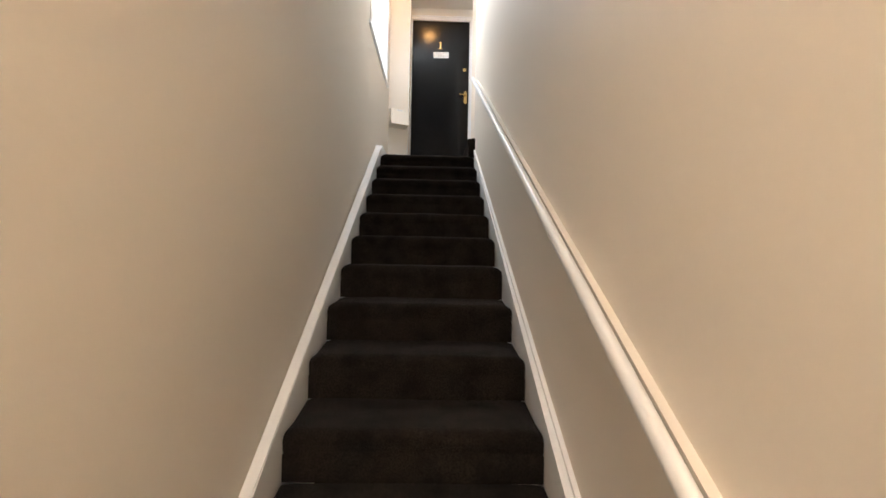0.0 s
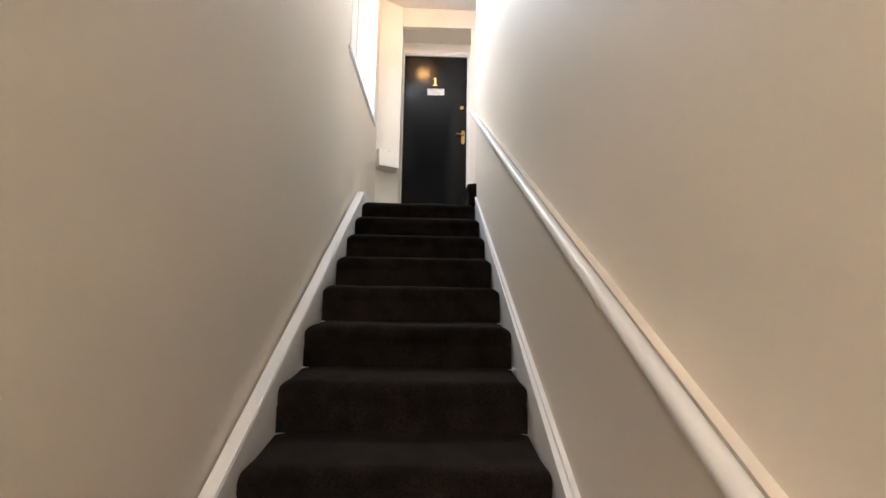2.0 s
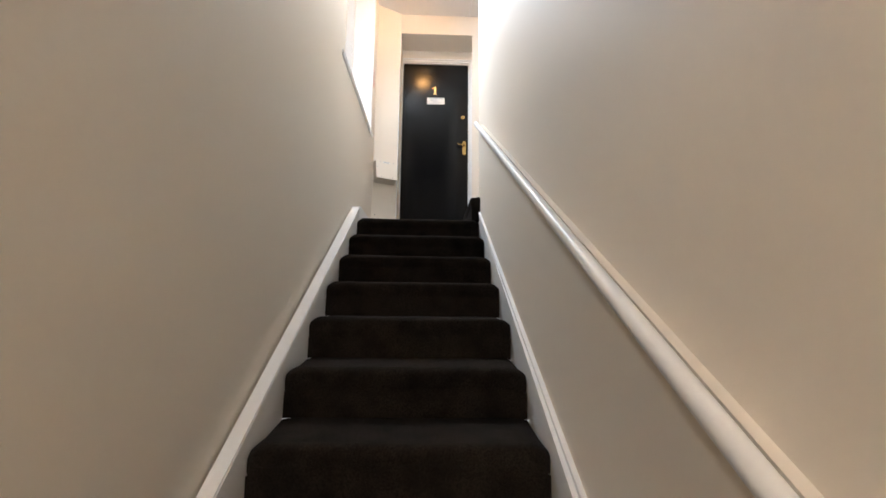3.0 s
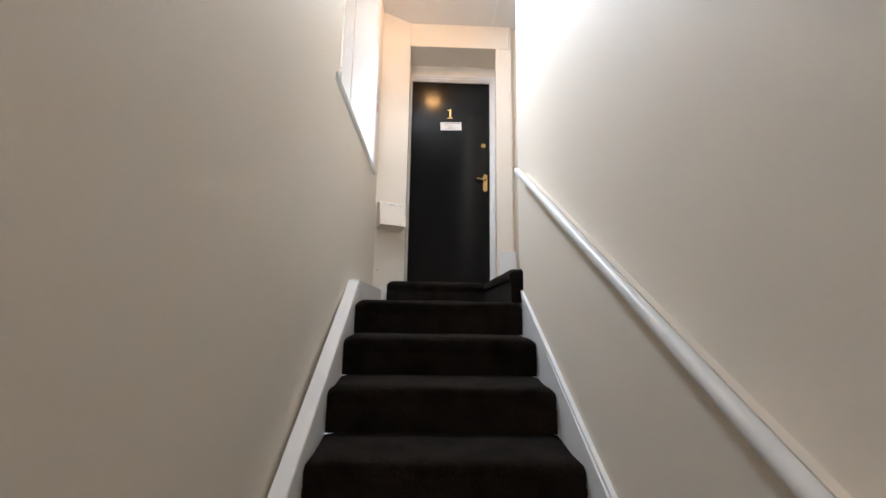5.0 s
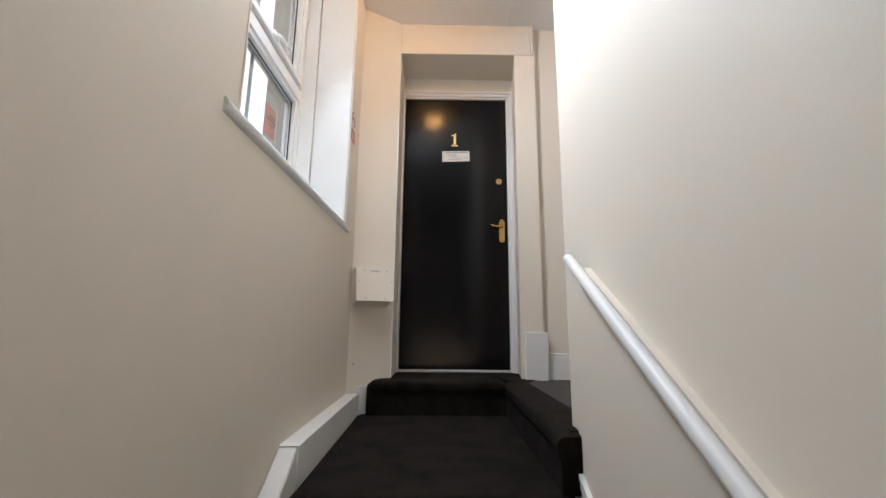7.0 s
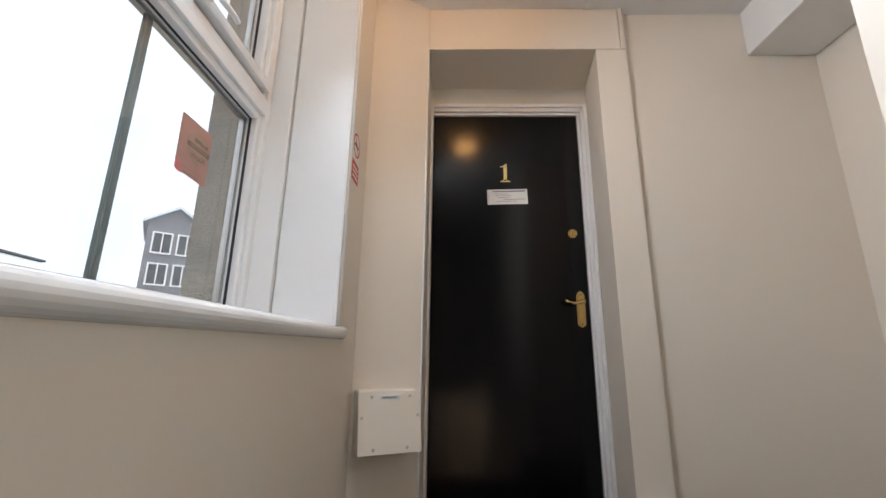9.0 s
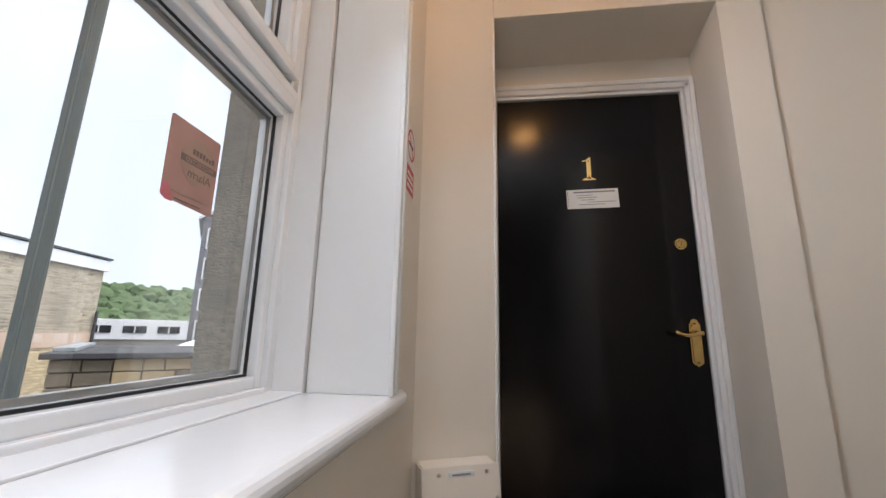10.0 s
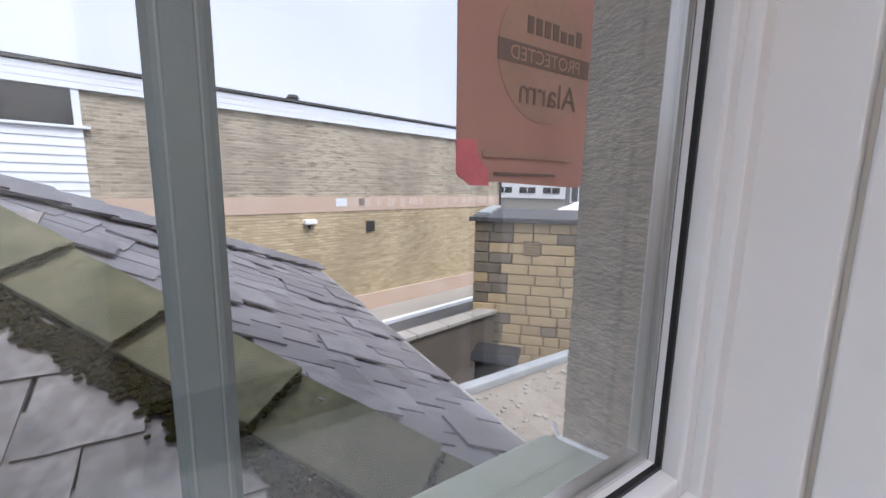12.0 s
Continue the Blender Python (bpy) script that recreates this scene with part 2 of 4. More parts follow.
# ---- staircase ----
def step_mesh(yn, z, depth, rise, xl, xr, xl2, xr2, seed):
    """One carpeted step: riser, rounded nosing, tread; ends rounded off, surface slightly uneven."""
    r = 0.024
    prof = [(0.012, -rise - 0.004), (0.012, -rise * 0.5), (0.010, -0.062), (0.002, -0.050)]
    for k in range(6):
        a = radians(200 - k * 22)
        prof.append((r + r * math.cos(a), -r + r * math.sin(a)))
    prof += [(0.06, 0.0), (0.13, -0.001), (depth + 0.010, -0.001)]
    bm = bmesh.new()
    n = 30
    rows = []
    for i in range(n + 1):
        f = i / n
        f = 0.5 - 0.5 * math.cos(math.pi * f)
        row = []
        for dy, dz in prof:
            t = max(0.0, min(1.0, dy / max(depth, 0.01)))
            x0, x1 = xl + (xl2 - xl) * t, xr + (xr2 - xr) * t
            x = x0 + (x1 - x0) * f
            edge = min(x - x0, x1 - x)
            round_off = 0.0
            if dz > -0.07:
                e = max(0.0, 0.05 - edge) / 0.05
                round_off = 0.026 * e * e
            w = noise.noise(Vector((x * 4.0, seed * 3.1 + dy * 5, dz * 4))) * 0.007
            row.append(bm.verts.new((x, yn + dy - (w if dz < -0.01 else 0) + round_off * (0.6 if dy < 0.05 else 0), z + dz - round_off * (1 if dy < 0.2 else 0.3) + (w * 0.5 if dz >= -0.01 else 0))))
        rows.append(row)
    for a, b in zip(rows, rows[1:]):
        for j in range(len(prof) - 1):
            bm.faces.new((a[j], b[j], b[j + 1], a[j + 1]))
    for row in (rows[0], rows[-1]):
        bm.faces.new(row + [bm.verts.new((row[0].co.x, row[-1].co.y, row[0].co.z))])
    return bm


def staircase():
    st = thing("staircase", "straight staircase carpeted in charcoal between white strings", "staircase", kind="structure")
    for k in range(0, 12):                      # k steps below the landing
        yn = 0.010 - k * GOING
        z = LAND - k * RISE
        depth = GOING if k else 1.11
        part("step", step_mesh(yn, z, depth, RISE, carpet_l(yn), carpet_r(yn), carpet_l(yn + depth), carpet_r(yn + depth) if k else 0.53, k), CARPET, st, smooth=True)
    return st


staircase()


def upper_step():
    """The L-shaped step from the quarter landing to the upper floor."""
    st = thing("landing_step", "charcoal carpeted corner step up to the door", "step", kind="structure")
    xi0, xi1 = 0.434, 0.430                    # side riser at the door and at its open end
    part("front_riser", step_mesh(1.075, UPPER, 0.44, UPPER - LAND, -0.352, xi0 + 0.02, -0.352, xi0 + 0.02, 20), CARPET, st, smooth=True)
    # side riser: rounded nosing along the step's edge
    ring = []
    h = UPPER - LAND
    r = 0.026
    for k in range(7):
        a = radians(190 - k * 16.6)
        ring.append((r + r * math.cos(a), -r + r * math.sin(a)))
    ring = [(0.012, -h), (0.010, -0.07), (0.002, -0.055)] + ring + [(0.10, 0.0), (0.10, -h)]
    bm = bmesh.new()
    n = 24
    rows = []
    for i in range(n + 1):
        f = i / n
        y = 0.03 + (1.10 - 0.03) * f
        x = xi1 + (xi0 - xi1) * f
        e = max(0.0, 0.04 - (y - 0.03)) / 0.04
        w = noise.noise(Vector((3.3, y * 4, 1))) * 0.006
        rows.append([bm.verts.new((x + u + (w if u < 0.05 else 0), y, UPPER + v - (0.016 * e * e if v > -0.1 else 0))) for u, v in ring])
    for a, b in zip(rows, rows[1:]):
        for j in range(len(ring)):
            bm.faces.new((a[j], b[j], b[(j + 1) % len(ring)], a[(j + 1) % len(ring)]))
    bm.faces.new(rows[0])
    bm.faces.new(rows[-1])
    part("side_riser", bm, CARPET, st, smooth=False)
    b2 = bmesh.new()
    add_slab(b2, [(xi1 + 0.05, 0.034), (0.522, 0.034), (0.522, 0.30), (xi1 + 0.04, 0.30)], LAND, UPPER - 0.002)
    bmesh.ops.bevel(b2, geom=[e for e in b2.edges if e.verts[0].co.z > LAND + 0.1 and e.verts[1].co.z > LAND + 0.1 and e.verts[0].co.y < 0.1 and e.verts[1].co.y < 0.1], offset=0.02, segments=4, affect="EDGES")
    part("step_end", b2, CARPET, st)
    b3 = bmesh.new()
    add_slab(b3, [(xi1 + 0.06, 0.13), (0.60, 0.13), (0.57, 1.10), (0.64, FRONT - 0.02), (0.60, 1.52), (xi0 - 0.05, 1.52), (xi0 + 0.06, 1.10)], LAND - 0.05, UPPER - 0.001)
    part("step_top", b3, CARPET, st)
    return st


upper_step()
structure("floor_upper", prism([(0.56, 0.125, UPPER - 0.006), (1.62, 0.125, UPPER - 0.006), (1.62, FRONT + 0.04, UPPER - 0.006), (0.728, FRONT + 0.04, UPPER - 0.006), (0.62, FRONT + 0.04, UPPER - 0.006), (0.56, 1.10, UPPER - 0.006)], (0, 0, -0.12)), CARPET2, "grey-brown carpeted upper landing floor", "floor")


def slope_bar(bm, xa, xb, y0, y1, lo, hi, extra=0.0):
    """A bar between two lines in plan, following the pitch of the flight; lo and hi are measured from the nosing line."""
    v = []
    for y in (y0, y1):
        z = LAND + (SLOPE + extra) * y
        v += [bm.verts.new((xa(y), y, z + lo)), bm.verts.new((xb(y), y, z + lo)), bm.verts.new((xb(y), y, z + hi)), bm.verts.new((xa(y), y, z + hi))]
    for q in ((0, 1, 2, 3), (7, 6, 5, 4), (0, 4, 5, 1), (1, 5, 6, 2), (2, 6, 7, 3), (3, 7, 4, 0)):
        bm.faces.new([v[i] for i in q])


def strings():
    bm = bmesh.new()
    slope_bar(bm, wall_l, lambda y: carpet_l(y) - 0.002, -3.6, 0.135, -0.34, 0.024)
    slope_bar(bm, wall_l, lambda y: carpet_l(y) - 0.004, -3.6, 0.135, 0.024, 0.032)
    structure("baseboard_left", bm, WHITE, "broad white gloss stair string along the wall", "stair string")
    bm = bmesh.new()
    slope_bar(bm, lambda y: wall_r(y), lambda y: carpet_r(y) + 0.003, -3.6, 0.105, -0.30, 0.004)
    slope_bar(bm, lambda y: wall_r(y), lambda y: carpet_r(y) - 0.001, -3.6, 0.105, 0.004, 0.030)
    slope_bar(bm, lambda y: wall_r(y), lambda y: wall_r(y) - 0.015, -3.6, 0.105, 0.030, 0.046)
    structure("baseboard_right", bm, WHITE, "white gloss stair string with a chipped moulded top", "stair string")
    bm = bmesh.new()
    add_slab(bm, [(-0.468, 0.12), (-0.399, 0.12), (-0.400, 0.24), (-0.400, END_L + 0.03), (-0.468, END_L)], LAND - 0.05, 2.172)
    structure("baseboard_landing", bm, WHITE, "white gloss skirting beside the quarter landing", "skirting")
    structure("baseboard_end", prism([(-0.415, END_L + 0.012, LAND - 0.02), (-0.33, 1.138, LAND - 0.02), (-0.33, 1.172, LAND - 0.02), (-0.415, END_L + 0.034, LAND - 0.02)], (0, 0, 0.17)), WHITE, "short white skirting beside the carpeted step", "skirting")
    bm = box((0.588, FRONT - 0.018, UPPER - 0.01), (0.728, FRONT + 0.006, 2.523), 0.004)
    structure("baseboard_pilaster", bm, WHITE, "tall white skirting block beside the door recess", "skirting")
    bm = box((0.735, FRONT + 0.018, UPPER - 0.01), (1.62, FRONT + 0.040, 2.378), 0.003)
    add_box(bm, (0.735, FRONT + 0.024, 2.378), (1.62, FRONT + 0.040, 2.394), 0.003)
    structure("baseboard_upper", bm, WHITE, "white moulded skirting on the upper landing", "skirting")
    structure("baseboard_side", box((1.605, 0.125, UPPER - 0.01), (1.62, FRONT + 0.005, 2.37), 0.003), WHITE, "white skirting at the landing end", "skirting")


strings()


RAIL_SLOPE = 0.640


def handrail():
    st = thing("handrail", "white gloss wooden handrail along the stair wall", "handrail")
    ring = circle(0.0165, 18, 1.0, 1.06)
    bm = bmesh.new()
    y0, y1 = -4.0, -0.040

    def at(y, dz=0.0, off=0.031):
        return (0.463 - 0.0135 * y, y, 2.812 + RAIL_SLOPE * y + dz)
    pts = [at(y) for y in [y0 + (y1 - 0.012 - y0) * i / 14 for i in range(15)]]
    add_sweep(bm, ring, pts, cap=False)
    last = [v for v in bm.verts][-18:]
    d = (Vector(pts[-1]) - Vector(pts[-2])).normalized()
    prev = last
    c = Vector(pts[-1])
    for k in (0.75, 0.4):
        row = [bm.verts.new(c + (v.co - c) * k + d * 0.016 * math.sqrt(1 - k * k)) for v in last]
        for i in range(18):
            bm.faces.new((prev[i], prev[(i + 1) % 18], row[(i + 1) % 18], row[i]))
        prev = row
    bm.faces.new(prev)
    part("rail", bm, WHITE, st, smooth=True)
    b = bmesh.new()
    slope_bar(b, lambda y: wall_r(y) + 0.002, lambda y: wall_r(y) - 0.020, y0, -0.115, 0.738, 0.757, RAIL_SLOPE - SLOPE)
    part("backing_strip", b, CREAM, st, "cream painted backing strip")
    return st


handrail()


# ---- door ----
def text_part(name, body, size, mat, parent, m, extrude=0.0005, label="", align="CENTER"):
    """Lettering as a mesh, lying in the x-z plane of m."""
    cu = bpy.data.curves.new(name, "FONT")
    cu.body, cu.size, cu.extrude, cu.align_x = body, size, extrude, align
    tmp = bpy.data.objects.new(name + "_curve", cu)
    scene.collection.objects.link(tmp)
    dg = bpy.context.evaluated_depsgraph_get()
    me = bpy.data.meshes.new_from_object(tmp.evaluated_get(dg))
    bpy.data.objects.remove(tmp)
    me.materials.clear()
    me.materials.append(mat)
    ob = new(name, me)
    ob.parent = parent
    ob.matrix_local = m
    if label:
        ob["label"] = label
    return ob


PAPER = material("white_card", (0.78, 0.78, 0.77), 0.6, grain=0.08, color2=(0.6, 0.6, 0.6))
INK = material("grey_print", (0.25, 0.26, 0.30), 0.7)
RED = material("red_print", (0.55, 0.06, 0.05), 0.5, grain=0.1)
DARKINK = material("dark_print", (0.03, 0.03, 0.03), 0.6)
CHROME = material("brushed_nickel", (0.55, 0.53, 0.5), 0.3, metal=1.0)


def flat_door():
    d = thing("door_flat", "closed black gloss flush door numbered 1", "door", kind="structure")
    leaf = part("leaf", box((-0.216, DOOR_Y, 2.262), (0.547, DOOR_Y + 0.044, 4.264), 0.002), BLACK, d)
    y = DOOR_Y
    # brass numeral: stem, flag and two serifs
    bm = bmesh.new()
    cx, z0, z1 = 0.160, 3.884, 3.985
    add_prism(bm, [(cx - 0.0085, y - 0.004, z0 + 0.006), (cx + 0.0085, y - 0.004, z0 + 0.006), (cx + 0.0085, y - 0.004, z1), (cx + 0.002, y - 0.004, z1), (cx - 0.0085, y - 0.004, z1 - 0.010)], (0, 0.0045, 0))
    add_prism(bm, [(cx - 0.0085, y - 0.004, z1 - 0.010), (cx - 0.0085, y - 0.004, z1 - 0.016), (cx - 0.026, y - 0.004, z1 - 0.020), (cx - 0.026, y - 0.004, z1 - 0.014)], (0, 0.0045, 0))
    add_prism(bm, [(cx - 0.028, y - 0.004, z0), (cx + 0.028, y - 0.004, z0), (cx + 0.026, y - 0.004, z0 + 0.004), (cx + 0.0085, y - 0.004, z0 + 0.012), (cx - 0.0085, y - 0.004, z0 + 0.012), (cx - 0.026, y - 0.004, z0 + 0.004)], (0, 0.0045, 0))
    num = part("numeral", bm, BRASS, d, "polished brass figure 1")
    for z in (z0 + 0.016, z1 - 0.016):
        part("screw", add_disc(bmesh.new(), (cx, y - 0.004, z), (0, -1, 0), 0.003, 0.001, 10), DARKINK, num)
    # rim lock
    bm = bmesh.new()
    add_disc(bm, (0.488, y, 3.608), (0, -1, 0), 0.024, 0.006, 28, 0.002)
    add_disc(bm, (0.488, y - 0.006, 3.608), (0, -1, 0), 0.017, 0.004, 24, 0.003)
    lock = part("lock_cylinder", bm, BRASS, d, "round brass lock cylinder")
    part("keyhole", box((0.4865, y - 0.0112, 3.600), (0.4895, y - 0.0098, 3.616)), DARKINK, lock)
    # lever handle on a shaped plate
    bm = bmesh.new()
    cx, w = 0.505, 0.020
    z0, z1 = 3.146, 3.320
    prof = [(-w, z0 + 0.016), (-w * 0.7, z0 + 0.008), (-w * 0.45, z0 + 0.006), (0, z0), (w * 0.45, z0 + 0.006), (w * 0.7, z0 + 0.008), (w, z0 + 0.016),
            (w, z1 - 0.022), (w * 0.75, z1 - 0.014), (w * 0.5, z1 - 0.004), (0, z1), (-w * 0.5, z1 - 0.004), (-w * 0.75, z1 - 0.014), (-w, z1 - 0.022)]
    add_prism(bm, [(cx + a, y - 0.006, b) for a, b in prof], (0, 0.0065, 0))
    add_prism(bm, [(cx + a * 0.72, y - 0.009, (b - 3.2235) * 0.86 + 3.2235) for a, b in prof], (0, 0.0035, 0))
    plate = part("handle_plate", bm, BRASS, d, "shaped brass lever plate")
    for z in (z0 + 0.016, z1 - 0.018):
        part("screw", add_disc(bmesh.new(), (cx, y - 0.009, z), (0, -1, 0), 0.0035, 0.0012, 10), DARKINK, plate)
    bm = bmesh.new()
    add_disc(bm, (cx, y - 0.008, 3.268), (0, -1, 0), 0.011, 0.030, 18, 0.001)
    pts = [(cx + 0.012, y - 0.040, 3.266), (cx, y - 0.041, 3.268), (cx - 0.02, y - 0.042, 3.262), (cx - 0.045, y - 0.042, 3.258), (cx - 0.065, y - 0.041, 3.262), (cx - 0.082, y - 0.040, 3.272)]
    add_sweep(bm, circle(0.0075, 10), pts)
    part("lever", bm, BRASS, d, "scrolled brass lever", smooth=True)
    return d


flat_door()


def door_note():
    n = thing("door_note", "white printed card slipped in a holder on the black door", "notice", (0.1685, DOOR_Y - 0.0045, 3.803), 0)
    n.rotation_euler = (0, radians(-1.6), 0)
    part("card", box((-0.103, 0, -0.041), (0.103, 0.004, 0.041), 0.001), PAPER, n)
    bm = bmesh.new()
    for i in range(9):
        add_disc(bm, (-0.098, -0.0006, -0.031 + i * 0.0078), (0, -1, 0), 0.0018, 0.0006, 8)
    part("punch_holes", bm, DARKINK, n, "row of punched holes")
    part("heading_bar", box((-0.075, -0.0010, 0.026), (0.090, 0.0, 0.032)), INK, n, "dark printed heading")
    rnd = random.Random(4)
    for r in range(5):
        w = rnd.uniform(0.05, 0.12)
        x = rnd.uniform(-0.07, -0.01)
        part("text_line", box((x, -0.0008, 0.014 - r * 0.010), (x + w, 0.0, 0.0165 - r * 0.010)), INK, n)


door_note()


def door_frame():
    bm = bmesh.new()
    y = DOOR_Y
    add_box(bm, (-0.232, y - 0.022, UPPER - 0.02), (-0.2185, y + 0.07, 4.325), 0.002)
    for x0, x1, d in ((0.550, 0.562, 0.008), (0.562, 0.580, 0.022), (0.580, 0.596, 0.030), (0.596, 0.606, 0.022)):
        add_box(bm, (x0, y - d, UPPER - 0.02), (x1, y + 0.07, 4.300 if x0 < 0.575 else 4.325), 0.002)
    add_box(bm, (-0.2185, y - 0.010, 4.268), (0.560, y + 0.07, 4.282), 0.002)
    add_box(bm, (-0.2185, y - 0.022, 4.282), (0.580, y + 0.07, 4.305), 0.003)
    add_box(bm, (-0.2185, y - 0.030, 4.305), (0.580, y + 0.07, 4.325), 0.004)
    structure("door_frame", bm, WHITE, "white gloss frame and moulded architrave round the flat door", "door frame")
    structure("door_threshold", box((-0.22, y - 0.012, UPPER - 0.02), (0.556, y + 0.05, UPPER + 0.006), 0.003), CHROME, "worn metal threshold strip under the door", "threshold")
    # white strip set in for the line of light that shows under the door
    structure("door_draught_strip", box((0.01, y - 0.016, UPPER + 0.006), (0.546, y + 0.004, UPPER + 0.015), 0.001), WHITE, "white strip painted as the light showing under the door", "door strip")
    structure("wall_behind_door", box((-0.4, y + 0.20, 1.8), (0.75, y + 0.26, CEILING)), CREAM, "plain wall beyond the door", "wall")
    # white edge bead on the recess corner and service trunking beside the bulkhead
    structure("trim_recess", box((-0.236, FRONT - 0.003, UPPER), (-0.228, FRONT + 0.02, 4.438), 0.002), WHITE, "white corner bead of the door recess", "trim")
    tagged(part("cable_trunking", box((0.683, FRONT - 0.004, 4.438), (0.703, FRONT + 0.012, CEILING - 0.002), 0.003), CREAM), "thin cream painted trunking beside the bulkhead", "trunking")
    structure("trim_ceiling", box((0.524, 0.14, CEILING - 0.010), (0.540, FRONT - 0.002, CEILING + 0.002), 0.003), WHITE, "thin white batten on the ceiling", "trim")


door_frame()


def wall_box():
    """Cream electrical cover with a front that leans outwards."""
    b = thing("junction_box", "cream metal junction box with screwed sloping cover", "electric box", (-0.358, 1.152, 0), 26)
    x0, x1 = -0.114, 0.106
    y, z0, z1 = 0.0, 2.668, 2.897
    bm = prism([(x0, y, z0), (x0, y - 0.100, z0 + 0.030), (x0, y - 0.064, z1 - 0.004), (x0, y, z1)], (x1 - x0, 0, 0))
    bmesh.ops.bevel(bm, geom=list(bm.edges), offset=0.004, segments=2, affect="EDGES")
    part("body", bm, CREAM, b)
    # cover plate follows the slope
    cov = prism([(x0 - 0.003, y - 0.101, z0 + 0.028), (x0 - 0.003, y - 0.107, z0 + 0.028), (x0 - 0.003, y - 0.071, z1 - 0.002), (x0 - 0.003, y - 0.065, z1 - 0.002)], (x1 - x0 + 0.006, 0, 0))
    bmesh.ops.bevel(cov, geom=list(cov.edges), offset=0.0015, segments=2, affect="EDGES")
    cover = part("cover", cov, CREAM, b)

    def on_cover(x, z):
        t = (z - z0 - 0.028) / (z1 - z0 - 0.030)
        return (x, y - 0.107 + 0.036 * t, z)
    for x, z in ((x0 + 0.045, z1 - 0.020), (x1 - 0.035, z1 - 0.020), (x0 + 0.010, z1 - 0.085), (x1 - 0.008, z1 - 0.085), (x0 + 0.05, z0 + 0.045), (x1 - 0.05, z0 + 0.045)):
        part("screw", add_disc(bmesh.new(), on_cover(x, z), (0, -1, 0.1), 0.0055, 0.0025, 12, 0.001), CHROME, cover)
    lx, ly, lz = on_cover((x0 + x1) / 2, z1 - 0.022)
    part("label_plate", box((lx - 0.038, ly - 0.0015, lz - 0.008), (lx + 0.038, ly + 0.004, lz + 0.008), 0.001), PAPER, cover, "small white label")
    part("label_text", box((lx - 0.028, ly - 0.0025, lz - 0.002), (lx + 0.026, ly, lz + 0.002)), INK, cover)


wall_box()


def no_smoking_sign():
    s = thing("no_smoking_sign", "white no smoking sticker with red ring and panel", "sign", (-0.468, 0.915, 3.70))
    part("sheet", box((0.0006, -0.050, -0.085), (0.0016, 0.050, 0.115), 0.0), PAPER, s)
    bm = bmesh.new()
    n = 36
    for r0, r1 in ((0.038, 0.046),):
        a = [(0.0026, r0 * math.cos(2 * math.pi * i / n), 0.062 + r0 * math.sin(2 * math.pi * i / n)) for i in range(n)]
        b = [(0.0026, r1 * math.cos(2 * math.pi * i / n), 0.062 + r1 * math.sin(2 * math.pi * i / n)) for i in range(n)]
        va, vb = [bm.verts.new(p) for p in a], [bm.verts.new(p) for p in b]
        for i in range(n):
            bm.faces.new((va[i], va[(i + 1) % n], vb[(i + 1) % n], vb[i]))
    add_prism(bm, [(0.0022, -0.030, 0.088), (0.0022, -0.025, 0.092), (0.0022, 0.030, 0.036), (0.0022, 0.025, 0.032)], (0.0005, 0, 0))
    part("ring", bm, RED, s, "red ring with a slash")
    part("cigarette", box((0.0018, -0.026, 0.056), (0.0024, 0.026, 0.066)), DARKINK, s, "black cigarette symbol")
    part("panel", box((0.0018, -0.046, -0.080), (0.0024, 0.046, -0.005)), RED, s, "red lettered panel")
    for r in range(3):
        part("text_line", box((0.0020, -0.034, -0.030 - r * 0.018), (0.0030, 0.034, -0.022 - r * 0.018)), PAPER, s)


no_smoking_sign()


def wall_screw():
    sc = thing("wall_screw", "small dark screw head in the cream end wall", "screw", (-0.437, 1.1065, 2.335), 29)
    part("head", add_disc(bmesh.new(), (0, 0.002, 0), (0, -1, 0), 0.0045, 0.004, 12, 0.001), DARKINK, sc)


wall_screw()


# ---- window ----
BARMAT = material("grey_glazing_bar", (0.20, 0.235, 0.235), 0.35, grain=0.1, stain=0.15, stain_scale=8, color2=(0.15, 0.175, 0.18))


RIB = material("pale_bar_rib", (0.30, 0.33, 0.33), 0.4, grain=0.1)


def frame_profile(name, parent, y0, y1, z0, z1, fw, x0, x1, label=""):
    """A stepped plastic frame round an opening y0..y1, z0..z1: two stiles and two rails, each with its inner bead."""
    a, b = fw * 0.6, fw * 0.58
    c = fw * 0.42
    xa, xb = x0 + 0.004, x1 - 0.012
    for n, (k, outer, inner) in enumerate((
            ("stile", ((y0, y0 + a), (z0, z1)), ((y0 + b, y0 + b + c), (z0 + b, z1 - b))),
            ("stile", ((y1 - a, y1), (z0, z1)), ((y1 - b - c, y1 - b), (z0 + b, z1 - b))),
            ("rail", ((y0 + a - 0.001, y1 - a + 0.001), (z0, z0 + a)), ((y0 + b + c - 0.001, y1 - b - c + 0.001), (z0 + b, z0 + b + c))),
            ("rail", ((y0 + a - 0.001, y1 - a + 0.001), (z1 - a, z1)), ((y0 + b + c - 0.001, y1 - b - c + 0.001), (z1 - b - c, z1 - b))))):
        bm = box((x0, outer[0][0], outer[1][0]), (x1, outer[0][1], outer[1][1]), 0.003)
        add_box(bm, (xa, inner[0][0], inner[1][0]), (xb, inner[0][1], inner[1][1]), 0.004)
        part(name + "_" + k, bm, UPVC, parent, label if n == 0 else "")


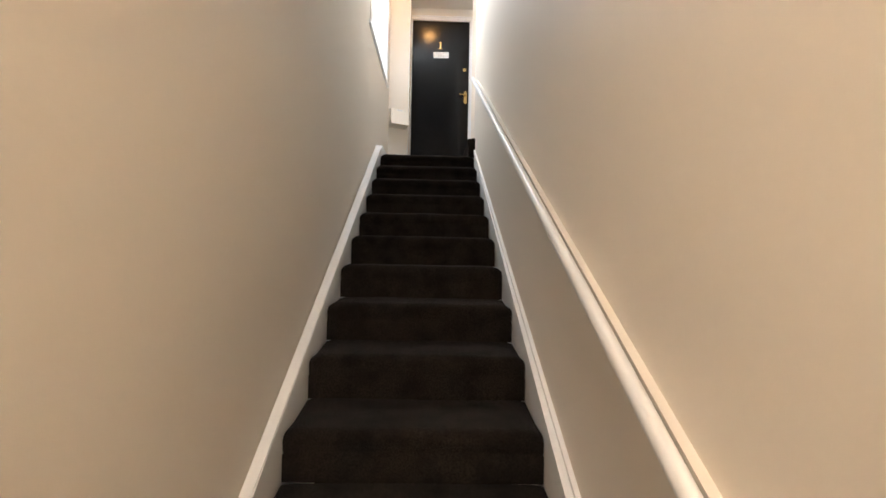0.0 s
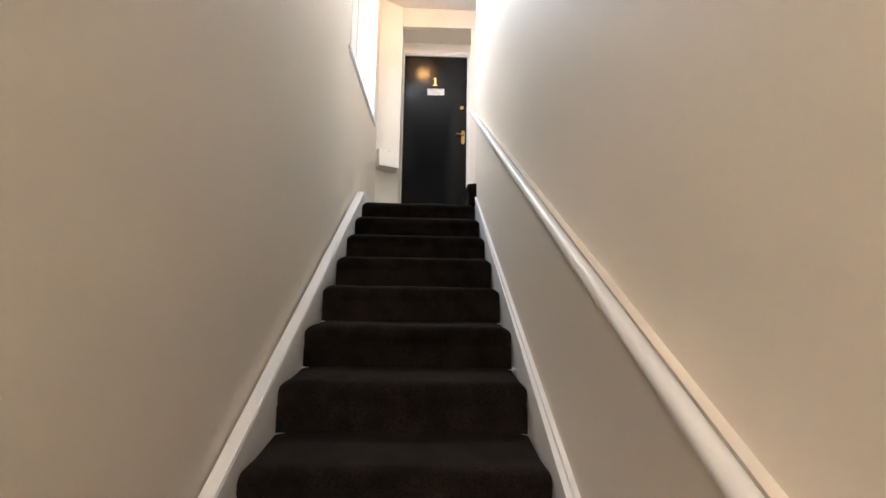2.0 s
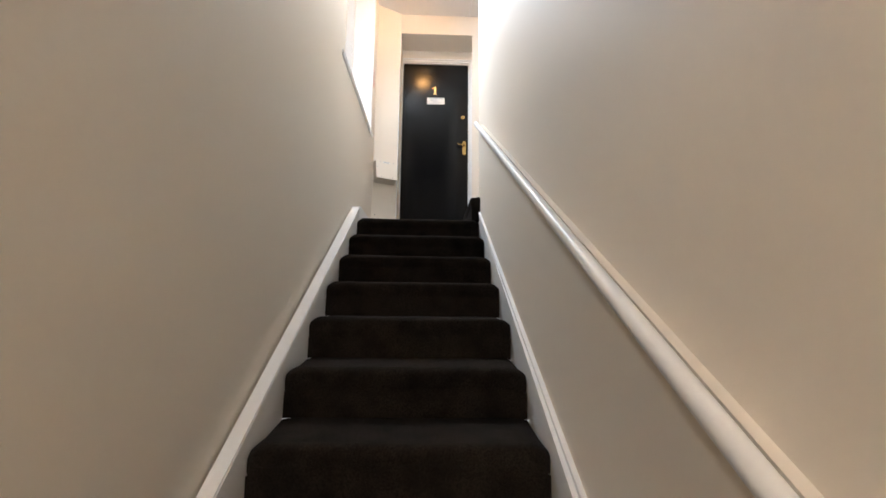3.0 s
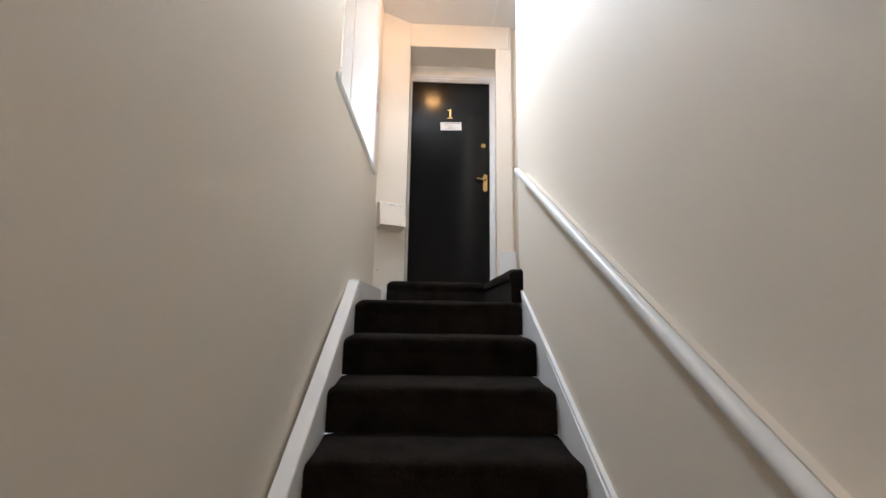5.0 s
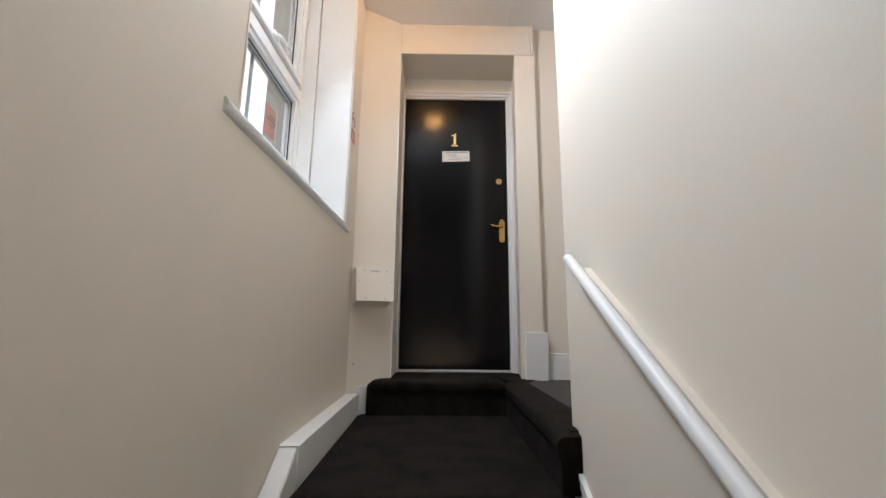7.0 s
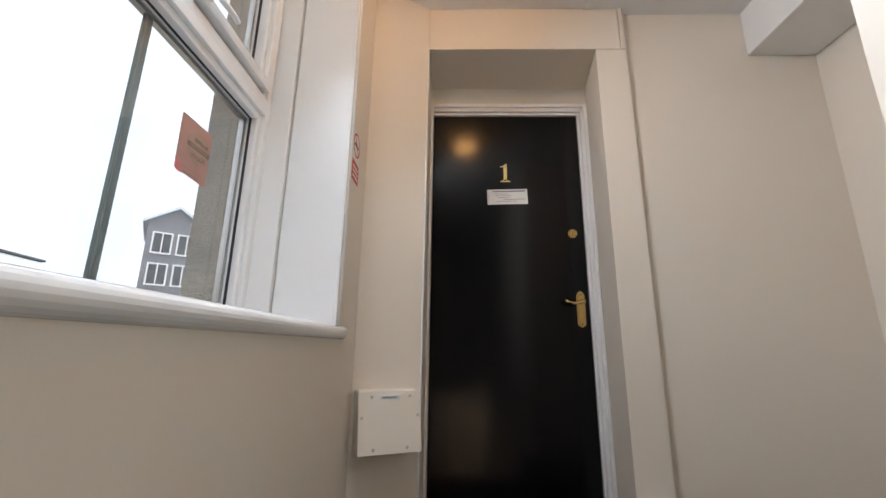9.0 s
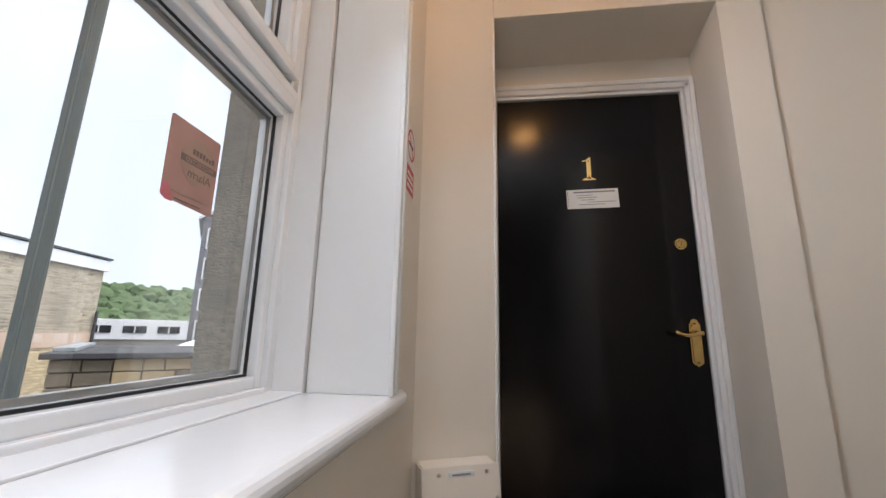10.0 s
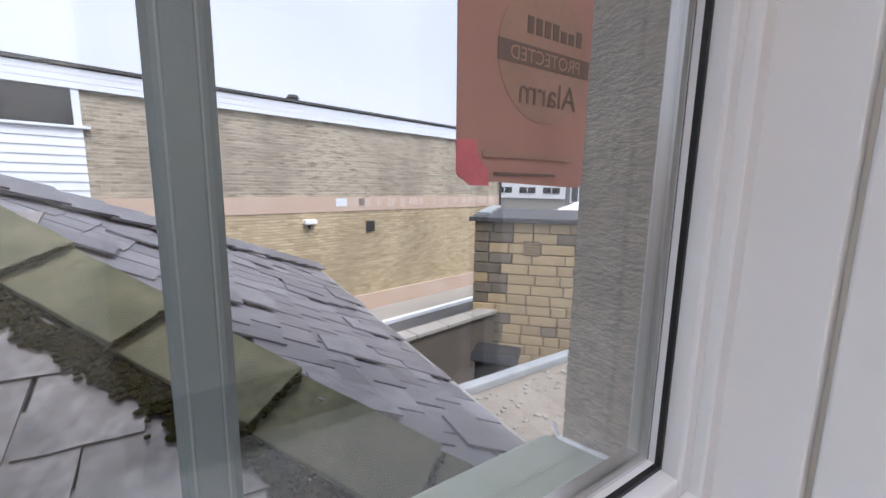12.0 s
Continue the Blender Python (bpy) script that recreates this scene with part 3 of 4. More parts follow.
def stair_window():
    w = thing("window_stair", "white plastic window with a fixed light under a fanlight", "window", kind="structure")
    x0, x1 = -0.812, -0.735
    y0, y1 = WIN_YN, 0.793
    fw = 0.060
    zt0, zt1 = 3.772, 3.852
    frame_profile("frame", w, y0, y1, SILL_Z - 0.022, zt1 - 0.030, fw, x0, x1)
    frame_profile("fanlight_frame", w, y0, y1, zt1 - 0.030, HEAD_Z, fw * 0.72, x0 + 0.002, x1 - 0.002)
    frame_profile("sash", w, y0 + 0.046, y1 - 0.046, zt1 + 0.016, HEAD_Z - 0.046, 0.050, x0 + 0.004, x1 + 0.010, "opening fanlight sash")
    # black seals round both panes
    for a0, a1, b0, b1 in ((y0 + fw - 0.001, y1 - fw + 0.001, SILL_Z + 0.037, zt0 - 0.006), (y0 + 0.095, y1 - 0.095, zt1 + 0.065, HEAD_Z - 0.095)):
        bm = bmesh.new()
        t = 0.006
        rim = bmesh.new()
        for bb, xa, xb in ((bm, -0.773, -0.767), (rim, -0.810, -0.773)):
            add_box(bb, (xa, a0, b0), (xb, a0 + t, b1))
            add_box(bb, (xa, a1 - t, b0), (xb, a1, b1))
            add_box(bb, (xa, a0 + t, b0), (xb, a1 - t, b0 + t))
            add_box(bb, (xa, a0 + t, b1 - t), (xb, a1 - t, b1))
        part("seal", bm, GASKET, w, "black rubber seal")
        part("rebate", rim, UPVC, w)
        for x in (-0.806, -0.784):
            p = part("pane", box((x, a0 + t, b0 + t), (x + 0.004, a1 - t, b1 - t)), GLASS, w)
            p.visible_shadow = False
        # inner spacer of the sealed unit
        bm = bmesh.new()
        s = 0.010
        for lo, hi in (((-0.801, a0 + t, b0 + t), (-0.785, a0 + t + s, b1 - t)), ((-0.801, a1 - t - s, b0 + t), (-0.785, a1 - t, b1 - t)), ((-0.801, a0 + t + s, b0 + t), (-0.785, a1 - t - s, b0 + t + s)), ((-0.801, a0 + t + s, b1 - t - s), (-0.785, a1 - t - s, b1 - t))):
            add_box(bm, lo, hi)
        part("spacer", bm, CHROME, w, "grey metal spacer")
        # glazing bar sealed between the panes, with two ribs
        bm = bmesh.new()
        c = 0.311
        ring = [(-0.0135, 0.0), (-0.010, 0.004), (-0.0075, 0.0045), (-0.006, 0.0062), (0.006, 0.0062), (0.0075, 0.0045), (0.010, 0.004), (0.0135, 0.0), (0.010, -0.004), (-0.010, -0.004)]
        add_prism(bm, [(-0.7925 + v, c + u, b0 + t) for u, v in ring], (0, 0, b1 - b0 - 2 * t))
        part("glazing_bar", bm, BARMAT, w, "grey-green glazing bar")
        bm = bmesh.new()
        for u in (-0.0078, 0.0062):
            add_box(bm, (-0.7885, c + u, b0 + t), (-0.7872, c + u + 0.0016, b1 - t))
        part("bar_rib", bm, RIB, w, "pale rib")
    # fanlight catch
    bm = bmesh.new()
    add_box(bm, (x1 + 0.008, 0.34, zt1 + 0.028), (x1 + 0.020, 0.40, zt1 + 0.052), 0.004)
    add_sweep(bm, circle(0.008, 10), [(x1 + 0.030, 0.37, zt1 + 0.04), (x1 + 0.034, 0.40, zt1 + 0.044), (x1 + 0.034, 0.46, zt1 + 0.052), (x1 + 0.030, 0.49, zt1 + 0.055)])
    add_disc(bm, (x1 + 0.016, 0.37, zt1 + 0.04), (1, 0, 0), 0.011, 0.016, 14, 0.002)
    part("catch", bm, UPVC, w, "white fanlight handle")
    return w


stair_window()


def reveal_lining():
    bm = bmesh.new()
    add_box(bm, (-0.737, 0.784, SILL_Z), (-0.664, WIN_Y1 + 0.002, HEAD_Z), 0.002)                # cover strip beside the frame
    add_box(bm, (-0.658, 0.793, SILL_Z), (-0.4665, WIN_Y1 + 0.002, HEAD_Z), 0.003)               # lining board
    add_box(bm, (-0.700, WIN_YN, HEAD_Z - 0.010), (-0.468, WIN_Y1, HEAD_Z + 0.002))
    structure("trim_reveal", bm, WHITE, "white gloss boarded window reveal", "trim")
    bm = bmesh.new()
    for x0, x1, y0, y1 in ((-0.470, -0.458, 0.790, 0.809), (-0.470, -0.461, 0.809, 0.819), (-0.470, -0.456, 0.819, 0.832)):
        add_box(bm, (x0, y0, SILL_Z - 0.002), (x1, y1, HEAD_Z + 0.05), 0.003)
    structure("trim_reveal_edge", bm, WHITE, "white moulded bead down the reveal edge", "trim")
    bm = bmesh.new()
    add_slab(bm, [(-0.735, WIN_YN + 0.002), (-0.70, WIN_YN + 0.002), (-0.466, WIN_Y0 + 0.004), (-0.466, WIN_Y0 - 0.004), (-0.735, WIN_YN - 0.004)], SILL_Z, HEAD_Z)
    structure("trim_reveal_splay", bm, CREAM, "cream splayed window reveal", "trim")
    bm = bmesh.new()
    add_box(bm, (-0.745, WIN_YN - 0.01, SILL_Z - 0.030), (-0.664, 0.800, SILL_Z + 0.003), 0.003)
    structure("window_cill_strip", bm, UPVC, "white plastic strip behind the window board", "window sill")
    bm = bmesh.new()
    prof = [(-0.660, SILL_Z - 0.042), (-0.660, SILL_Z)]
    prof += [(-0.472 + 0.020 * math.sin(a), SILL_Z - 0.021 + 0.021 * math.cos(a)) for a in [math.pi * i / 10 for i in range(11)]]
    add_prism(bm, [(x, -0.415, z) for x, z in prof], (0, 0.912 + 0.415, 0))
    structure("window_sill", bm, BOARD_GLOSS, "white gloss window board with a rounded front", "window sill")


reveal_lining()


def alarm_sticker():
    """The alarm company's sticker on the glass, seen from behind."""
    st = thing("window_sticker", "faded red alarm sticker on the window glass, seen reversed", "sticker", (-0.7785, 0.511, 3.531))
    FADED = material("faded_red_film", (0.42, 0.24, 0.20), 0.6, grain=0.15, grain_scale=40, stain=0.4, stain_scale=14, color2=(0.36, 0.19, 0.16))
    PALE = material("faded_disc_film", (0.39, 0.255, 0.195), 0.6, grain=0.15, stain=0.3, stain_scale=14)
    DARKF = material("dark_film_print", (0.17, 0.12, 0.10), 0.6, grain=0.1)
    PINK = material("torn_pink_film", (0.62, 0.18, 0.20), 0.6, grain=0.3, grain_scale=120)
    w, h = 0.062, 0.076
    bm = bmesh.new()
    pts = []
    r = 0.006
    for cy, cz, a0 in ((w - r, h - r, 0), (-w + r, h - r, 90), (-w + r + 0.002, -h + r + 0.004, 180), (w - r, -h + r, 270)):
        for k in range(5):
            a = radians(a0 + 22.5 * k)
            pts.append((0, cy + r * math.cos(a), cz + r * math.sin(a)))
    add_prism(bm, pts, (0.0006, 0, 0))
    part("film", bm, FADED, st)
    bm = bmesh.new()
    add_disc(bm, (0.0007, 0.014, 0.012), (1, 0, 0), 0.044, 0.0003, 40)
    part("disc", bm, PALE, st, "pale round emblem field")
    part("band", box((0.0008, -0.030, 0.004), (0.0013, 0.060, 0.017)), DARKF, st, "dark lettered band")
    part("torn_corner", prism([(0.0008, -0.0605, -0.068), (0.0008, -0.061, -0.048), (0.0008, -0.046, -0.047), (0.0008, -0.043, -0.058), (0.0008, -0.036, -0.064), (0.0008, -0.034, -0.0755), (0.0008, -0.050, -0.0755)], (0.0006, 0, 0)), PINK, st, "torn pink corner")
    # mirrored lettering: it faces outwards
    face = Matrix(((0, 0, 1, 0), (1, 0, 0, 0), (0, 1, 0, 0), (0, 0, 0, 1)))
    flip = Matrix.Diagonal((-1, 1, 1, 1))

    def word(body, size, y, z, mat, x=0.0014):
        text_part("lettering", body, size, mat, st, Matrix.Translation((x, y, z)) @ face @ flip, 0.0001)
    # the maker's word on the emblem, as plain upright strokes of two heights
    for k in range(7):
        y = 0.044 - k * 0.0082
        part("emblem_stroke", box((0.0010, y, 0.0245), (0.0014, y + 0.0058, 0.0350 if k in (0, 3, 4, 5, 6) else 0.0320)), DARKF, st)
    word("PROTECTED", 0.0125, 0.015, 0.0062, PALE)
    word("Alarm", 0.024, 0.018, -0.020, DARKF)
    part("text_line", box((0.0010, -0.040, -0.057), (0.0014, 0.046, -0.0535)), PALE, st)
    part("text_line", box((0.0010, -0.030, -0.0685), (0.0014, 0.030, -0.0665)), DARKF, st)


alarm_sticker()


# ---- lamps ----
def glow_material(name, color, strength):
    m = bpy.data.materials.new(name)
    m.use_nodes = True
    b = m.node_tree.nodes["Principled BSDF"]
    b.inputs["Base Color"].default_value = (0.8, 0.7, 0.55, 1)
    b.inputs["Emission Color"].default_value = (*color, 1)
    b.inputs["Emission Strength"].default_value = strength
    return m


def ceiling_lamp(x, y, z, r, mat, label):
    st = thing("ceiling_light", label, "ceiling light", (x, y, z))
    part("base", add_disc(bmesh.new(), (0, 0, 0), (0, 0, -1), r * 0.9, 0.025, 28, 0.006), WHITE, st)
    bm = bmesh.new()
    bmesh.ops.create_uvsphere(bm, u_segments=20, v_segments=12, radius=r)
    for v in bm.verts:
        v.co.z = v.co.z * 0.62 - 0.025 - r * 0.35
    part("globe", bm, mat, st, "lit warm opal globe", smooth=True)
    return st


ceiling_lamp(-0.016, 0.521, CEILING, 0.085, glow_material("landing_lamp_glow", (1.0, 0.50, 0.16), 34), "round opal ceiling light lit over the landing")
ceiling_lamp(0.03, -5.0, 2.42, 0.13, glow_material("hall_lamp_glow", WARM, 112), "round opal ceiling light lit in the hall")


# ---- outside ----
def rowed_material(name, c1, c2, mortar, bw, bh, joint, rough=0.9, bump=1.0, dirt=(0.12, 0.10, 0.08), dirt_amount=0.5, dirt_scale=0.6):
    """Courses of small bricks for a wall that stays far off."""
    m = bpy.data.materials.new(name)
    m.use_nodes = True
    nt = m.node_tree
    L = nt.links.new
    b = nt.nodes["Principled BSDF"]
    b.inputs["Roughness"].default_value = rough
    tc = nt.nodes.new("ShaderNodeTexCoord")
    sep = nt.nodes.new("ShaderNodeSeparateXYZ")
    com = nt.nodes.new("ShaderNodeCombineXYZ")
    L(tc.outputs["Object"], sep.inputs[0])
    L(sep.outputs["Y"], com.inputs["X"])
    L(sep.outputs["Z"], com.inputs["Y"])
    br = nt.nodes.new("ShaderNodeTexBrick")
    br.inputs["Color1"].default_value = (*c1, 1)
    br.inputs["Color2"].default_value = (*c2, 1)
    br.inputs["Mortar"].default_value = (*mortar, 1)
    br.inputs["Scale"].default_value = 1.0
    br.inputs["Brick Width"].default_value = bw
    br.inputs["Row Height"].default_value = bh
    br.inputs["Mortar Size"].default_value = joint
    br.inputs["Bias"].default_value = 0.0
    L(com.outputs[0], br.inputs["Vector"])
    cur = br.outputs["Color"]
    for scale, stretch, lo, hi, amount in ((dirt_scale, (1, 0.35, 1), 0.45, 0.7, dirt_amount), (3.2, (0.8, 4.2, 1), 0.57, 0.70, 0.75), (9.0, (0.7, 2.0, 1), 0.55, 0.75, 0.6), (5.0, (0.10, 4.0, 1), 0.5, 0.75, 0.3)):
        mm = nt.nodes.new("ShaderNodeMapping")
        mm.inputs["Scale"].default_value = stretch
        L(com.outputs[0], mm.inputs["Vector"])
        n = nt.nodes.new("ShaderNodeTexNoise")
        n.inputs["Scale"].default_value = scale
        n.inputs["Detail"].default_value = 6
        L(mm.outputs[0], n.inputs["Vector"])
        r = nt.nodes.new("ShaderNodeMapRange")
        r.inputs["From Min"].default_value, r.inputs["From Max"].default_value = lo, hi
        r.inputs["To Max"].default_value = amount
        L(n.outputs["Fac"], r.inputs["Value"])
        x = nt.nodes.new("ShaderNodeMix")
        x.data_type = "RGBA"
        L(r.outputs[0], x.inputs["Factor"])
        L(cur, x.inputs[6])
        x.inputs[7].default_value = (*dirt, 1)
        cur = x.outputs[2]
    L(cur, b.inputs["Base Color"])
    bp = nt.nodes.new("ShaderNodeBump")
    bp.inputs["Strength"].default_value = bump
    bp.inputs["Distance"].default_value = 0.02
    bp.invert = True
    L(br.outputs["Fac"], bp.inputs["Height"])
    L(bp.outputs["Normal"], b.inputs["Normal"])
    return m


YBRICK = rowed_material("buff_brick", (0.66, 0.55, 0.35), (0.44, 0.34, 0.19), (0.36, 0.29, 0.20), 0.22, 0.075, 0.010, dirt=(0.17, 0.135, 0.09), dirt_amount=0.42)
GBRICK = rowed_material("weathered_brick", (0.47, 0.41, 0.31), (0.30, 0.255, 0.19), (0.50, 0.46, 0.38), 0.22, 0.075, 0.010, dirt=(0.10, 0.085, 0.07), dirt_amount=0.5)
STONE = material("squared_sandstone", (0.50, 0.38, 0.21), 0.9, grain=0.30, grain_scale=45, stain=0.45, stain_scale=1.6, bump=0.6, bump_scale=35, per_object=0.40, color2=(0.24, 0.18, 0.11), bump_dist=0.006)
SOOT = material("blackened_sandstone", (0.12, 0.10, 0.08), 0.95, grain=0.4, grain_scale=40, stain=0.6, stain_scale=3, bump=0.6, bump_scale=30, per_object=0.4, color2=(0.05, 0.045, 0.04), bump_dist=0.006)
STAINED = material("stained_sandstone", (0.25, 0.205, 0.145), 0.95, grain=0.4, grain_scale=40, stain=0.6, stain_scale=3, bump=0.6, bump_scale=30, per_object=0.5, color2=(0.10, 0.085, 0.07), bump_dist=0.006)
TOOLED = material("tooled_jamb_stone", (0.54, 0.46, 0.35), 0.95, grain=0.6, grain_scale=90, stain=0.6, stain_scale=5, bump=1.0, bump_scale=120, color2=(0.22, 0.20, 0.165), stretch=(0.7, 0.7, 1.6), bump_dist=0.018)
SILLST = material("algae_stone", (0.36, 0.39, 0.32), 0.9, grain=0.3, grain_scale=60, stain=0.6, stain_scale=9, bump=0.4, bump_scale=60, color2=(0.20, 0.24, 0.17))
RENDER = material("pink_render", (0.48, 0.35, 0.27), 0.9, grain=0.2, grain_scale=20, stain=0.6, stain_scale=0.9, bump=0.2, color2=(0.55, 0.47, 0.40))
PATCH = material("pale_patched_render", (0.56, 0.46, 0.40), 0.9, grain=0.2, stain=0.4, stain_scale=4, color2=(0.46, 0.36, 0.29))
SLATE = material("weathered_slate", (0.25, 0.245, 0.265), 0.42, grain=0.5, grain_scale=35, stain=0.8, stain_scale=6, bump=0.5, bump_scale=40, per_object=0.8, color2=(0.085, 0.082, 0.095), bump_dist=0.004)
SLATE_N = material("lichened_slate", (0.36, 0.335, 0.33), 0.45, grain=0.65, grain_scale=32, stain=0.9, stain_scale=7, bump=0.6, bump_scale=40, per_object=0.4, color2=(0.11, 0.10, 0.10), bump_dist=0.004)
HIPST = material("mossy_hip_stone", (0.17, 0.16, 0.095), 0.82, grain=0.6, grain_scale=24, stain=0.9, stain_scale=4.5, bump=0.5, bump_scale=45, per_object=0.4, color2=(0.055, 0.06, 0.03), bump_dist=0.004)
MOSS = material("dark_moss", (0.020, 0.017, 0.007), 1.0, spec=0.05, grain=0.7, grain_scale=90, stain=0.5, stain_scale=12, bump=1.0, bump_scale=70, color2=(0.035, 0.034, 0.010), bump_dist=0.02)
LEAD = material("grey_lead", (0.30, 0.32, 0.33), 0.5, grain=0.2, stain=0.5, stain_scale=6, color2=(0.2, 0.21, 0.22))
ASPHALT = material("asphalt", (0.085, 0.085, 0.088), 0.9, grain=0.4, grain_scale=50, stain=0.3, stain_scale=0.8, bump=0.4, bump_scale=60, color2=(0.05, 0.05, 0.05))
PAVE = material("pavement_concrete", (0.32, 0.30, 0.27), 0.9, grain=0.3, stain=0.4, stain_scale=1.5, color2=(0.2, 0.19, 0.17))
GRAVEL = material("roof_gravel", (0.30, 0.26, 0.21), 0.95, grain=0.7, grain_scale=55, stain=0.4, stain_scale=6, bump=1.0, bump_scale=60, color2=(0.12, 0.10, 0.08), bump_dist=0.015)
CLAD = material("white_cladding", (0.70, 0.74, 0.79), 0.5, grain=0.08, stain=0.2, stain_scale=2, color2=(0.55, 0.57, 0.6))
DARKGL = material("dark_window", (0.02, 0.022, 0.025), 0.12, grain=0.2, stain=0.5, stain_scale=3, color2=(0.05, 0.055, 0.06))
FELT = material("dark_felt", (0.06, 0.06, 0.065), 0.9, grain=0.3)
PLASTIC = material("black_plastic", (0.012, 0.012, 0.014), 0.4, grain=0.2)
TENT = material("white_canvas", (0.8, 0.8, 0.8), 0.7, grain=0.05)
GREY_R = material("grey_render", (0.33, 0.31, 0.27), 0.9, grain=0.2, stain=0.3, stain_scale=0.6)
LEAF = material("far_leaves", (0.095, 0.140, 0.060), 0.9, grain=0.6, grain_scale=0.7, stain=0.6, stain_scale=0.12, color2=(0.05, 0.08, 0.04))
GROUND = -0.4

structure("ground", box((-700, -500, GROUND - 0.4), (-0.95, 700, GROUND)), ASPHALT, "grey asphalt street and yard", "ground")


def own_building():
    """Outer stone skin of the building round the stair window."""
    bm = bmesh.new()
    add_box(bm, (-0.945, 0.785, 2.0), (-0.814, 1.9, 6.0))
    structure("wall_outer_jamb", bm, TOOLED, "tooled sandstone window jamb outside", "wall")
    bm = bmesh.new()
    add_box(bm, (-0.945, -6.3, GROUND), (-0.802, WIN_YN - 0.01, 6.0))
    add_box(bm, (-0.945, WIN_YN - 0.01, GROUND), (-0.814, 0.785, 2.93))
    add_box(bm, (-0.945, WIN_YN - 0.01, HEAD_Z), (-0.814, 0.785, 6.0))
    add_box(bm, (-0.945, 0.785, GROUND), (-0.814, 1.9, 2.0))
    structure("wall_outer", bm, TOOLED, "weathered sandstone outer wall", "wall")
    bm = bmesh.new()
    add_prism(bm, [(-0.814, WIN_YN - 0.05, 3.092), (-0.814, WIN_YN - 0.05, 2.93), (-0.99, WIN_YN - 0.05, 2.93), (-0.99, WIN_YN - 0.05, 3.045), (-0.972, WIN_YN - 0.05, 3.060)], (0, 0.83 - WIN_YN, 0))
    structure("window_sill_outer", bm, SILLST, "pale green algae-stained stone window sill outside", "window sill")
    # sealant bead where sill and jamb meet
    bm = bmesh.new()
    add_sweep(bm, circle(0.004, 6), [(-0.818, 0.780, 3.093), (-0.88, 0.781, 3.080), (-0.95, 0.783, 3.066), (-0.966, 0.785, 3.085)])
    tagged(part("sealant_bead", bm, UPVC), "white sealant bead along the stone sill", "sealant")


own_building()

# hipped slate roof below the window
ROOF_E1, ROOF_E2 = Vector((-6.716, 2.112, 2.13)), Vector((-0.95, 1.636, 2.13))
E_DIR = (ROOF_E1 - ROOF_E2).normalized()
UP_H = Vector((E_DIR.y, -E_DIR.x, 0))
if UP_H.y > 0:
    UP_H = -UP_H
PITCH = radians(28)
UP_M = (UP_H * math.cos(PITCH) + Vector((0, 0, math.sin(PITCH)))).normalized()
N_M = E_DIR.cross(UP_M)
N_M = N_M if N_M.z > 0 else -N_M
HIP0 = Vector((-2.056, 0.653, 2.70))
HIP_D = Vector((-0.752, -0.660, 0.383)).normalized()


def on_m(p):
    """Drops a point on the main slope."""
    p = Vector(p)
    p.z -= (p - ROOF_E2).dot(N_M) / N_M.z
    return p


HIP0 = on_m(HIP0)
h1 = on_m(HIP0 + HIP_D * 3)
HIP_D = (h1 - HIP0).normalized()
N_N = HIP_D.cross(Vector((math.sin(radians(4)), math.cos(radians(4)), 0)))
N_N = (N_N if N_N.z > 0 else -N_N).normalized()


FAR_D = (on_m(ROOF_E1 + Vector((0.75, -0.66, 0))) - ROOF_E1).normalized()
FAR_N = Vector((0.66, 0.75, 0)).normalized()


def hip_at(s):
    return HIP0 + HIP_D * s


def slate_mesh(w, l, t, seed):
    rnd = random.Random(seed)
    bm = bmesh.new()
    pts = [(-w / 2, 0), (-w / 4, rnd.uniform(-0.006, 0.004)), (0.0, rnd.uniform(-0.006, 0.006)), (w / 4, rnd.uniform(-0.006, 0.004)), (w / 2 - rnd.uniform(0, 0.006), rnd.uniform(0, 0.012)), (w / 2, l), (-w / 2, l)]
    add_prism(bm, [(x, y, 0) for x, y in pts], (0, 0, t))
    for v in bm.verts:
        if v.co.z > t / 2 and v.co.y < 0.02:
            v.co.z -= t * 0.25
    me = bpy.data.meshes.new("slate")
    bmesh.ops.recalc_face_normals(bm, faces=bm.faces)
    bm.to_mesh(me)
    bm.free()
    return me


def piece(name, me, parent, m):
    ob = new(name, me)
    ob.parent = parent
    ob.matrix_local = m
    return ob


